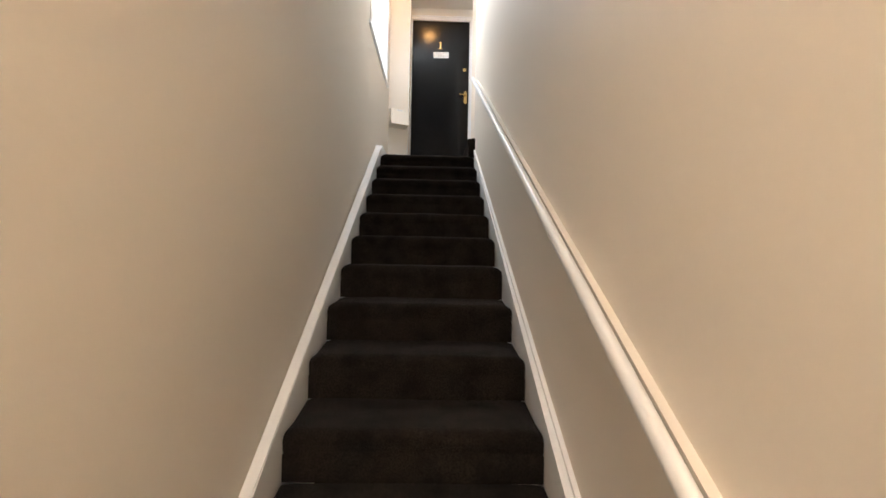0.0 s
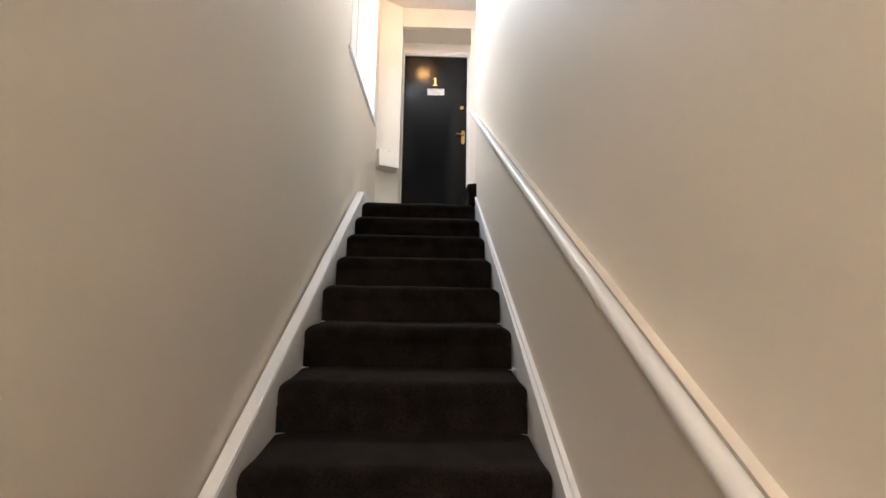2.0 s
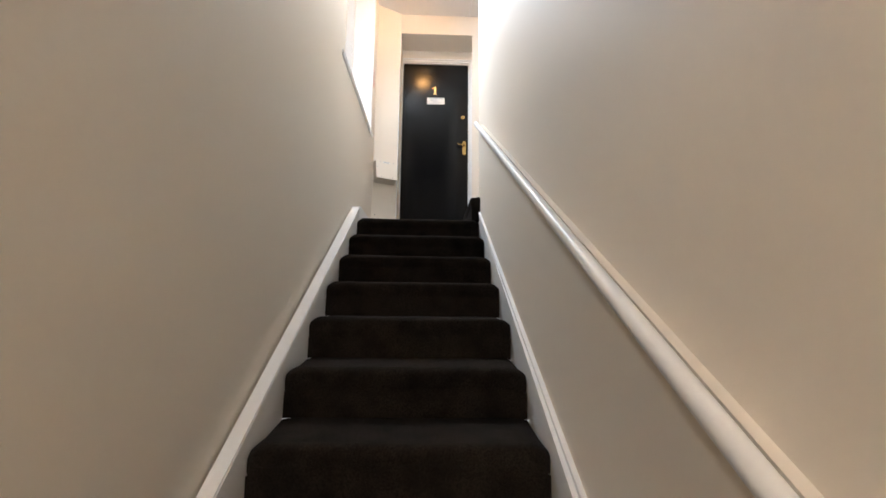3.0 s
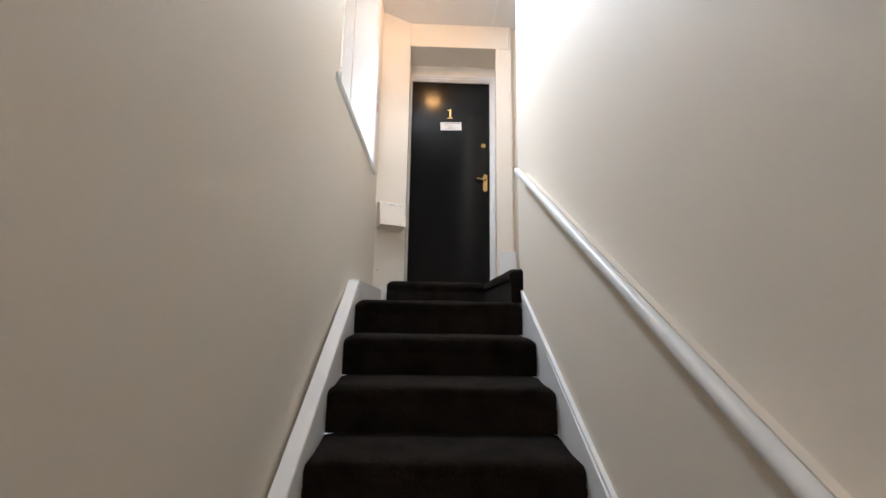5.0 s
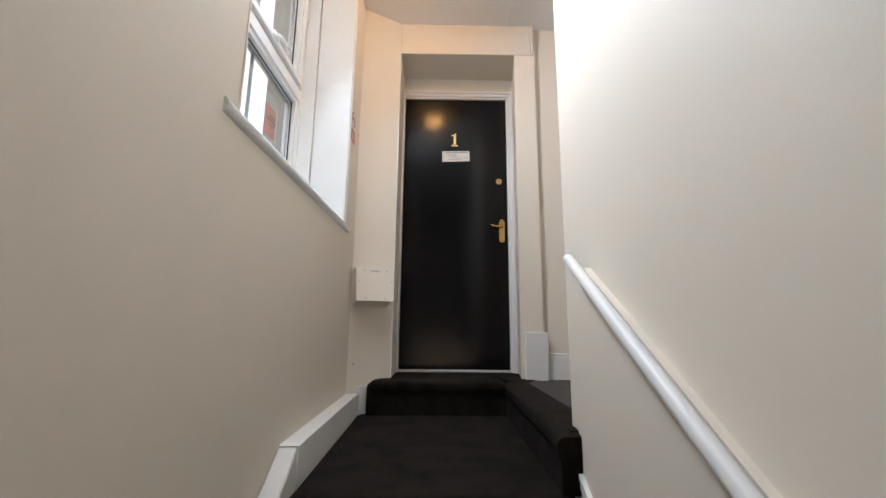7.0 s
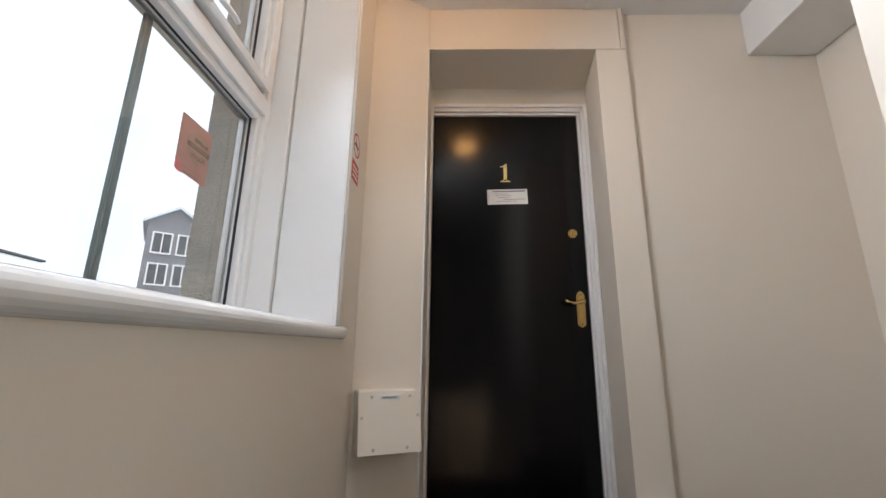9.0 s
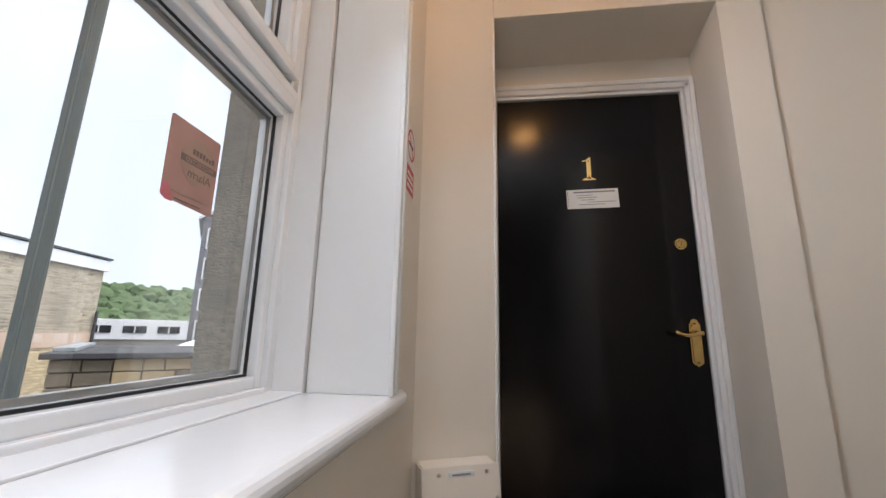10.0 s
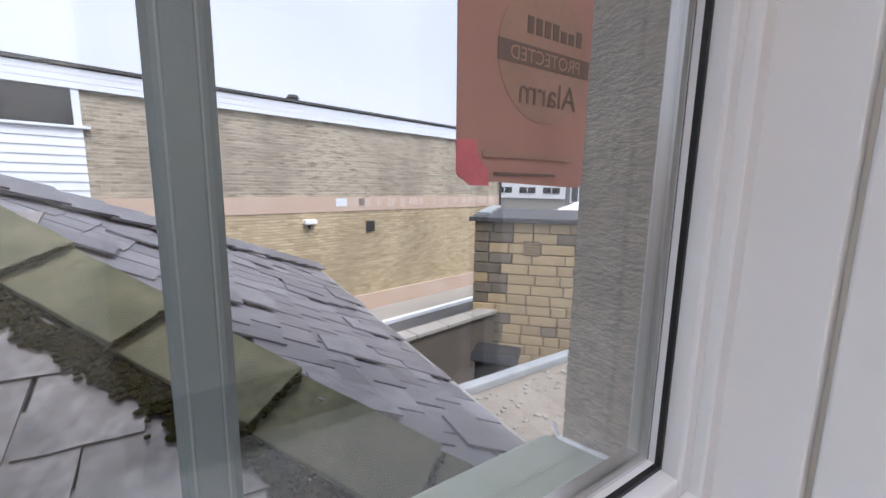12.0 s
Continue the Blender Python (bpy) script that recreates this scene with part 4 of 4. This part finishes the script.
def slate_roof():
    rf = thing("outbuilding_roof", "hipped grey slate roof with mossy stone hip", "roof", kind="structure")
    rnd = random.Random(11)
    # boarding under the slates
    bm = bmesh.new()
    far = ROOF_E1
    hip_lo, hip_hi = hip_at(-1.55), hip_at(2.0)
    drop = Vector((0, 0, -0.03))
    vs = [bm.verts.new(p + drop) for p in (ROOF_E2, far, hip_hi, hip_lo)]
    bm.faces.new(vs)
    wall_lo = Vector((-0.946, -4.4, 0))
    wall_lo.z = HIP0.z - ((wall_lo - HIP0).x * N_N.x + (wall_lo - HIP0).y * N_N.y) / N_N.z
    back = Vector((hip_hi.x - 0.25, -4.4, 0))
    back.z = HIP0.z - ((back - HIP0).x * N_N.x + (back - HIP0).y * N_N.y) / N_N.z
    bm.faces.new([bm.verts.new(p + drop) for p in (hip_lo, hip_hi, back, wall_lo)])
    base = [bm.verts.new((p.x, p.y, GROUND)) for p in (ROOF_E2, far)]
    bm.faces.new([vs[0], vs[1], base[1], base[0]])
    west = [bm.verts.new((far.x, -4.4, far.z - 0.03)), bm.verts.new(back + drop)]
    bm.faces.new([vs[1], vs[2], west[1], west[0]])
    base2 = [bm.verts.new((far.x, far.y, GROUND)), bm.verts.new((far.x, -4.4, GROUND))]
    bm.faces.new([vs[1], west[0], base2[1], base2[0]])
    part("boarding", bm, FELT, rf, "dark boarding and walls under the slates")
    meshes = [slate_mesh(0.243, 0.36, 0.013, k) for k in range(5)]
    for me in meshes:
        me.materials.append(SLATE)
    n = 0
    for c in range(16):
        for i in range(28):
            s = (i + (0.5 if c % 2 else 0.0)) * 0.261 - 0.3
            p = ROOF_E2 + E_DIR * s + UP_M * (c * 0.20)
            q = p - HIP0
            # main slope keeps to the far side of the hip and inside the verge
            side = HIP_D.cross(Vector((0, 0, 1)))
            if (q + UP_M * 0.1).dot(side) < 0.12 or (p + UP_M * 0.12 - ROOF_E1).dot(FAR_N) < 0.05 or n > 290:
                continue
            tilt = 0.052 + rnd.uniform(-0.006, 0.006)
            up = (UP_M - N_M * tilt).normalized()
            ez = (-E_DIR).cross(up)
            ez = ez if ez.z > 0 else -ez
            ex = up.cross(ez)
            slip = rnd.uniform(-0.012, 0.012) + (-0.03 if rnd.random() < 0.06 else 0)
            lift = rnd.uniform(0.012, 0.026) if rnd.random() < 0.24 else 0.0
            at = p + N_M * (0.008 + lift + rnd.uniform(0, 0.005)) + UP_M * slip
            m = Matrix(((ex.x, up.x, ez.x, at.x), (ex.y, up.y, ez.y, at.y), (ex.z, up.z, ez.z, at.z), (0, 0, 0, 1))) @ pose(0, 0, 0, 0, 0, rnd.uniform(-1.2, 1.2) + (rnd.uniform(-4, 4) if lift else 0))
            piece("slate", meshes[rnd.randrange(5)], rf, m)
            n += 1
    # near slope, larger slates
    big = [slate_mesh(0.305, 0.46, 0.015, 20 + k) for k in range(4)]
    for me in big:
        me.materials.append(SLATE_N)
    ey = Vector((math.sin(radians(4)), math.cos(radians(4)), 0))
    up = N_N.cross(ey)
    up = up if up.z > 0 else -up
    for c in range(12):
        for i in range(16):
            s = (i + (0.5 if c % 2 else 0.0)) * 0.318 - 2.9
            p = Vector((-1.03, 0.0, 0.0)) + ey * s
            p.z = HIP0.z - ((p - HIP0).x * N_N.x + (p - HIP0).y * N_N.y) / N_N.z
            p = p + up * (c * 0.29)
            side = HIP_D.cross(Vector((0, 0, 1)))
            q = p + up * 0.15 - HIP0
            if q.dot(side) > -0.15:
                continue
            tilt = 0.05 + rnd.uniform(-0.006, 0.006)
            u2 = (up - N_N * tilt).normalized()
            ex = u2.cross(N_N).normalized()
            ez = ex.cross(u2)
            at = p + N_N * (0.004 + rnd.uniform(0, 0.005))
            m = Matrix(((ex.x, u2.x, ez.x, at.x), (ex.y, u2.y, ez.y, at.y), (ex.z, u2.z, ez.z, at.z), (0, 0, 0, 1))) @ pose(0, 0, 0, 0, 0, rnd.uniform(-1.5, 1.5))
            piece("slate", big[rnd.randrange(4)], rf, m)
    # hip slabs on the near side, each lapping the one below
    side = N_N.cross(HIP_D)
    if side.dot(HIP_D.cross(Vector((0, 0, 1)))) > 0:
        side = -side
    SW = 0.27
    k = 0
    s = -1.749
    while s < 2.2:
        l = 0.650
        bm = box((0, 0, 0), (l, SW, 0.034), 0.006)
        bmesh.ops.subdivide_edges(bm, edges=[e for e in bm.edges if e.calc_length() > 0.2], cuts=3, use_grid_fill=True)
        for v in bm.verts:
            v.co.z += noise.noise(Vector((v.co.x * 7, v.co.y * 7, k * 3.0))) * 0.006
            v.co.y += noise.noise(Vector((v.co.x * 9, k * 3.0, 1))) * 0.006
        hx = (HIP_D - N_N * 0.06).normalized()
        sd = (side - hx * side.dot(hx)).normalized()
        hz = hx.cross(sd)
        if hz.z < 0:
            hz = -hz
        at = hip_at(s) + N_N * 0.048 - sd * 0.02
        slab = part("hip_slab", bm, HIPST, rf, "olive green mossy hip slab" if k == 0 else "")
        slab.matrix_local = Matrix(((hx.x, sd.x, hz.x, at.x), (hx.y, sd.y, hz.y, at.y), (hx.z, sd.z, hz.z, at.z), (0, 0, 0, 1)))
        s += 0.583
        k += 1
    # mortar bed and moss under the slabs' lower edge
    bm = bmesh.new()
    lo, hi = hip_at(-1.5) + side * (SW - 0.06), hip_at(2.1) + side * (SW - 0.06)
    add_sweep(bm, [(-0.05, -0.03), (0.05, -0.03), (0.04, 0.025), (-0.04, 0.03)], [lo + (hi - lo) * (i / 20) for i in range(21)])
    part("mortar_bed", bm, MOSS, rf, "dark mortar bed under the hip slabs")
    bm = bmesh.new()
    rr = random.Random(3)
    for i in range(2900):
        s = rr.uniform(-1.45, 2.1)
        if i > 2500:                            # clumps in the laps between the slabs
            s = -1.749 + 0.583 * rr.randrange(0, 7) + rr.gauss(-0.012, 0.006)
        w = (rr.uniform(0.02, SW) if i > 2500 else SW + 0.030 + rr.gauss(0.0, 0.030)) + 0.03 * noise.noise(Vector((s * 4, 0, 0)))
        c = hip_at(s) + side * w + N_N * ((0.074 if i > 2500 else 0.018) + rr.uniform(0, 0.012))
        g = bmesh.ops.create_icosphere(bm, subdivisions=1, radius=rr.uniform(0.006, 0.012) if i > 2500 else rr.uniform(0.009, 0.020))
        for v in g["verts"]:
            v.co = c + Vector((v.co.x, v.co.y, v.co.z * 0.6)) * (1 + 0.5 * noise.noise(v.co * 60 + c * 9))
    tagged(part("moss", bm, MOSS, rf, "dark brown-green moss along the hip"), kind="stuff")
    # verge tiles on the far edge, and a pale mortar edge on the eave
    for i in range(15):
        p = ROOF_E1 + FAR_D * (0.32 * i)
        bm = prism([(-0.15, 0, -0.03), (0.0, 0, 0.075), (0.15, 0, -0.03), (0.13, 0, -0.045), (0.0, 0, 0.055), (-0.13, 0, -0.045)], (0, 0.37, 0))
        t = part("hip_tile", bm, SLATE, rf)
        up2 = (FAR_D - Vector((0, 0, 0.055))).normalized()
        ex = up2.cross(Vector((0, 0, 1))).normalized()
        ez = ex.cross(up2)
        t.matrix_local = Matrix(((ex.x, up2.x, ez.x, p.x), (ex.y, up2.y, ez.y, p.y), (ex.z, up2.z, ez.z, p.z + 0.045), (0, 0, 0, 1)))
    bm = bmesh.new()
    add_sweep(bm, [(-0.018, -0.02), (0.018, -0.02), (0.018, 0.012), (-0.018, 0.012)], [ROOF_E2 + UP_H * -0.015, ROOF_E1 + UP_H * -0.015 ])
    part("eave_edge", bm, PAVE, rf, "pale mortar edge")


slate_roof()


# buff brick works across the street
WALL_V = Vector((-12.12, 8.22, 0))
WALL_YAW = math.degrees(math.atan2(0.180, 0.984))


def brick_works():
    st = thing("brick_building", "long two storey buff brick works with white fascia", "building", (WALL_V.x, WALL_V.y, 0), WALL_YAW)
    y0, y1 = -34.0, 3.05
    part("lower_wall", box((-9, y0, GROUND), (0, y1, 2.70)), YBRICK, st, "yellow brick lower wall")
    part("upper_wall", box((-9, y0, 3.10), (-0.03, y1, 5.04)), GBRICK, st, "grey-brown weathered upper brick wall")
    part("band", box((-9, y0, 2.70), (0.02, y1, 3.10)), RENDER, st, "pinkish rendered band")
    part("plinth", box((-8.9, y0, GROUND), (0.04, y1, 0.20), 0.01), RENDER, st, "pinkish rendered plinth")
    for k in range(3):
        z = 5.04 + k * 0.115
        part("fascia_board", prism([(0.05, y0, z), (0.05, y0, z + 0.105), (0.035, y0, z + 0.115), (-0.2, y0, z + 0.115), (-0.2, y0, z)], (0, y1 - y0 + 0.1, 0)), CLAD, st)
    part("roof", box((-9.2, y0, 5.405), (0.09, y1 + 0.15, 5.47), 0.01), FELT, st, "dark felt roof edge")
    # clad bay with a dark strip window
    for k in range(8):
        z = 3.10 + k * 0.156
        part("cladding_board", prism([(-0.01, -20, z), (0.035, -20, z), (0.02, -20, z + 0.151), (-0.01, -20, z + 0.151)], (0, 20 - 9.31, 0)), CLAD, st)
    w = part("strip_window", box((-0.02, -20, 4.40), (-0.005, -9.42, 5.03)), DARKGL, st, "dark strip window")
    part("sill", box((-0.03, -20, 4.35), (0.08, -9.20, 4.40), 0.008), CLAD, w)
    part("jamb", box((-0.03, -9.42, 4.40), (0.03, -9.31, 5.04), 0.004), CLAD, w)
    v = part("wall_vent", box((-0.01, -3.30, 2.08), (0.03, -3.00, 2.40), 0.006), FELT, st, "dark square vent")
    for k in range(5):
        part("louvre", box((0.025, -3.28, 2.11 + k * 0.058), (0.042, -3.02, 2.125 + k * 0.058)), DARKGL, v)
    f = part("wall_lamp", box((0.0, -5.22, 2.40), (0.18, -4.90, 2.52), 0.02), TENT, st, "small pale wall lamp")
    part("lamp_arm", box((0.0, -5.09, 2.28), (0.06, -5.04, 2.40)), FELT, f)
    part("drain_pipe", add_sweep(bmesh.new(), circle(0.045, 8), [(0.06, y1 - 0.08, GROUND), (0.06, y1 - 0.08, 3.75)]), FELT, st, "black drain pipe")
    for y, r, h in ((-4.95, 0.13, 0.24), (-7.85, 0.17, 0.62)):
        bm = add_disc(bmesh.new(), (-0.9, y, 5.45), (0, 0, 1), r, h, 14)
        add_disc(bm, (-0.9, y, 5.45 + h), (0, 0, 1), r * 1.35, 0.08, 14, 0.05)
        part("roof_vent", bm, FELT, st, "grey roof ventilator")
    bm = bmesh.new()
    g = bmesh.ops.create_uvsphere(bm, u_segments=16, v_segments=8, radius=1.0)
    for q in g["verts"]:
        q.co = Vector((q.co.x * 0.6 - 2.0, q.co.y * 0.9 - 7.6, 5.45 + max(0, q.co.z) * 0.33))
    part("roof_light", bm, FELT, st, "low domed rooflight")
    # a line of small painted patches on the band
    rnd = random.Random(5)
    for i in range(16):
        y = -4.3 + i * 0.45 + rnd.uniform(-0.15, 0.15)
        part("paint_patch", box((0.0215, y, 2.78 + rnd.uniform(0, 0.08)), (0.0245, y + rnd.uniform(0.12, 0.4), 3.06)), CLAD if i == 0 else PATCH, st)
    return st


brick_works()
m_w = pose(WALL_V.x, WALL_V.y, 0, 0, 0, WALL_YAW)
bm = box((0.05, -34, GROUND), (1.15, 5, GROUND + 0.12), 0.02)
pv = structure("pavement", bm, PAVE, "grey concrete pavement along the brick works", "pavement")
pv.matrix_world = m_w
bm = box((1.15, -34, GROUND), (1.30, 5, GROUND + 0.13), 0.02)
kb = structure("kerb", bm, CLAD, "pale kerb line along the street", "kerb")
kb.matrix_world = m_w


def stone_block():
    """Flat-roofed sandstone annexe, its stones built one by one on the faces seen."""
    yaw = math.degrees(math.atan2(1.31, 1.40))
    st = thing("stone_annexe", "flat roofed sandstone annexe with dark soot stains", "building", (-6.76, 5.24, 0), yaw)
    W, D, H0, H1 = 4.6, 3.4, GROUND, 2.78
    part("core", box((0.03, 0.018, H0), (W, D, H1)), SOOT, st)
    rnd = random.Random(8)
    ch = 0.205
    meshes = {}

    def stone(l, h, dep):
        key = (round(l, 2), h)
        if key not in meshes:
            b = box((0.009, 0.0, 0.009), (key[0] - 0.009, dep, h - 0.009), 0.010, 1)
            me = bpy.data.meshes.new("stone")
            b.to_mesh(me)
            b.free()
            me.materials.append(STONE)
            meshes[key] = me
        return meshes[key]
    for r in range(15):
        z = H1 - (r + 1) * ch
        x = 0.0
        first = True
        while x < W - 0.2:
            l = rnd.choice((0.30, 0.38, 0.46, 0.54, 0.62))
            if first and r % 2:
                l = 0.30
            ob = new("stone", stone(l, ch, 0.05))
            ob.parent = st
            ob.matrix_local = pose(x, -0.02 + rnd.uniform(-0.006, 0.006), z)
            if (x < 0.42 and rnd.random() < 0.85) or rnd.random() < 0.05 or (r < 2 and rnd.random() < 0.4):
                ob.data = ob.data.copy()
                ob.data.materials[0] = STAINED
            x += round(l, 2)
            first = False
    part("coping", box((-0.10, -0.10, H1), (W, D, H1 + 0.09), 0.012), FELT, st, "dark stone coping")
    part("parapet", box((-0.02, 0.35, H1 + 0.09), (0.25, D, H1 + 0.16), 0.01), LEAD, st)
    v = part("air_brick", box((0.98, -0.035, 2.14), (1.28, 0.0, 2.42), 0.005), SOOT, st, "louvred air brick")
    for k in range(5):
        part("louvre", box((0.99, -0.045, 2.17 + k * 0.05), (1.27, -0.03, 2.19 + k * 0.05)), STONE, v)
    return st


stone_block()


def yard():
    """Low wall, gravel roof and the odds and ends between."""
    lw = thing("yard_wall", "low dark stone wall with lichened coping", "wall", (-6.09, 2.91, 0), math.degrees(math.atan2(0.30, 1.8)))
    part("wall_body", box((-0.10, 0.0, GROUND), (0.10, 2.7, 0.93), 0.01), SOOT, lw)
    for k in range(4):
        part("coping_stone", box((-0.16, -0.12 + k * 0.715, 0.93), (0.16, -0.12 + k * 0.715 + 0.70, 1.01), 0.015), PAVE, lw)
    fr = thing("flat_roof", "gravelled flat roof with a lead edge", "roof", kind="structure")
    part("deck", box((-3.28, 1.3, GROUND), (-0.95, 9.0, 1.58)), SOOT, fr)
    bm = bmesh.new()
    bmesh.ops.create_grid(bm, x_segments=70, y_segments=90, size=0.5)
    for v in bm.verts:
        v.co.x, v.co.y = -2.1 + v.co.x * 2.2, 4.1 + v.co.y * 5.4
        v.co.z = 1.585 + noise.noise(v.co * 14) * 0.012
    part("gravel", bm, GRAVEL, fr)
    part("lead_edge", box((-3.33, 1.3, 1.50), (-3.22, 9.0, 1.66), 0.02), LEAD, fr, "grey lead roof edge")
    rr = random.Random(9)
    bm = bmesh.new()
    for i in range(260):
        g = bmesh.ops.create_icosphere(bm, subdivisions=1, radius=rr.uniform(0.010, 0.028))
        c = Vector((rr.uniform(-3.15, -1.8), rr.uniform(1.9, 4.8), 1.592))
        for v in g["verts"]:
            v.co = c + Vector((v.co.x, v.co.y, v.co.z * 0.6))
    tagged(part("pebbles", bm, PAVE), "loose pale pebbles on the gravel roof", "pebbles", kind="stuff")
    bx = thing("bin", "black plastic wheeled bin in the yard", "bin", (-4.68, 4.055, GROUND), 40)
    part("body", prism([(-0.27, -0.25, 0.0), (0.27, -0.25, 0.0), (0.27, 0.25, 0.0), (-0.27, 0.25, 0.0)], (0, 0, 1.42)), PLASTIC, bx)
    bm = prism([(-0.33, -0.30, 1.42), (-0.33, 0.30, 1.42), (-0.33, 0.26, 1.50), (-0.33, -0.22, 1.54)], (0.66, 0, 0))
    bmesh.ops.bevel(bm, geom=list(bm.edges), offset=0.02, segments=2, affect="EDGES")
    part("lid", bm, PLASTIC, bx, "sloping black lid")
    part("handle", add_sweep(bmesh.new(), circle(0.015, 8), [(-0.25, 0.32, 1.46), (0.25, 0.32, 1.46)]), PLASTIC, bx)
    sg = thing("street_sign", "small dark street sign post on the pavement", "sign post", (-11.15, 9.3, GROUND), WALL_YAW)
    part("post", add_sweep(bmesh.new(), circle(0.04, 8), [(0, 0, 0), (0, 0, 1.0)]), FELT, sg)
    part("plate", box((-0.02, -0.25, 0.62), (0.02, 0.25, 0.98), 0.005), FELT, sg)


yard()


def distance():
    # white-topped low building
    st = thing("office_building", "low grey office building with a white window band", "building", (-24.0, 27.0, 0), 38)
    part("wall", box((-9, 0, GROUND), (9, 8, 2.5)), GREY_R, st)
    part("parapet", box((-9.1, -0.1, 2.5), (9.1, 8.1, 3.9), 0.03), TENT, st, "white parapet band")
    for k in range(9):
        x = -8.5 + k * 2.0
        w = part("window", box((x, -0.14, 2.95), (x + 1.35, -0.09, 3.45)), DARKGL, st)
        part("mullion", box((x + 0.64, -0.16, 2.95), (x + 0.71, -0.08, 3.45)), TENT, w)
    # gabled dark building
    g = thing("slate_gable_house", "tall dark slate-hung gabled house", "building", (-14.9, 19.9, 0), 36.9)
    part("wall", prism([(-1.25, 0, GROUND), (1.25, 0, GROUND), (1.25, 0, 9.3), (0, 0, 10.1), (-1.25, 0, 9.3)], (0, 5, 0)), SLATE, g)
    bm = bmesh.new()
    for s in (-1, 1):
        add_prism(bm, [(0, -0.2, 10.25), (s * 1.5, -0.2, 9.27), (s * 1.5, -0.2, 9.12), (0, -0.2, 10.1)], (0, 5.4, 0))
    part("roof", bm, CLAD, g, "pale edged roof")
    for r in range(5):
        for x in (-0.95, 0.15):
            z = 1.0 + r * 1.65
            w = part("window", box((x, -0.06, z), (x + 0.8, 0.0, z + 1.05)), DARKGL, g)
            bm = bmesh.new()
            for lo, hi in (((x - 0.05, z - 0.05), (x + 0.85, z + 0.02)), ((x - 0.05, z + 1.03), (x + 0.85, z + 1.10)), ((x - 0.05, z), (x + 0.02, z + 1.05)), ((x + 0.78, z), (x + 0.85, z + 1.05)), ((x + 0.37, z), (x + 0.43, z + 1.05))):
                add_box(bm, (lo[0], -0.09, lo[1]), (hi[0], -0.03, hi[1]))
            part("frame", bm, TENT, w)
    t = thing("garden_tent", "white pyramid canopy behind the annexe", "canopy", (-8.1, 10.4, 0), 30)
    bm = bmesh.new()
    base = [bm.verts.new(p) for p in ((-1.3, -1.3, 2.55), (1.3, -1.3, 2.55), (1.3, 1.3, 2.55), (-1.3, 1.3, 2.55))]
    top = bm.verts.new((0, 0, 3.12))
    for i in range(4):
        bm.faces.new((base[i], base[(i + 1) % 4], top))
    bm.faces.new(base[::-1])
    part("canopy", bm, TENT, t)
    for x, y in ((-1.2, -1.2), (1.2, -1.2), (1.2, 1.2), (-1.2, 1.2)):
        part("leg", box((x - 0.03, y - 0.03, GROUND), (x + 0.03, y + 0.03, 2.56)), CLAD, t)
    # wooded hillside
    rr = random.Random(21)
    bm = bmesh.new()
    ico = bmesh.new()
    bmesh.ops.create_icosphere(ico, subdivisions=2, radius=1.0)
    verts, faces = [], []
    iv = [v.co.copy() for v in ico.verts]
    idx = [[v.index for v in f.verts] for f in ico.faces]
    ico.free()
    bm.free()
    for i in range(1500):
        a = radians(rr.uniform(-8, 75))
        d = rr.uniform(120, 260)
        x, y = -math.sin(a) * d, math.cos(a) * d
        z = -4 + (d - 120) * 0.19 + noise.noise(Vector((x * 0.02, y * 0.02, 0))) * 4
        r = rr.uniform(2.0, 4.6)
        o = len(verts)
        for v in iv:
            k = 1 + 0.55 * noise.noise(v * 2.1 + Vector((i * 1.7, 0, 0)))
            verts.append((x + v.x * r * k, y + v.y * r * k, z + v.z * r * k * 0.9))
        faces += [[o + j for j in f] for f in idx]
    me = bpy.data.meshes.new("far_woods")
    me.from_pydata(verts, [], faces)
    me.materials.append(LEAF)
    tagged(new("far_woods", me), "green wooded hillside in the distance", "woods", kind="stuff")
    bm = bmesh.new()
    rows = []
    for d, z in ((90, -3), (130, -4), (190, 8), (270, 22), (330, 10)):
        rows.append([bm.verts.new((-math.sin(radians(a)) * d, math.cos(radians(a)) * d, z + noise.noise(Vector((a * 0.07, d * 0.01, 0))) * 4)) for a in range(-20, 92, 4)])
    for a, b in zip(rows, rows[1:]):
        for i in range(len(a) - 1):
            bm.faces.new((a[i], a[i + 1], b[i + 1], b[i]))
    structure("backdrop_hill", bm, LEAF, "green hill beyond the town", "hill")


distance()
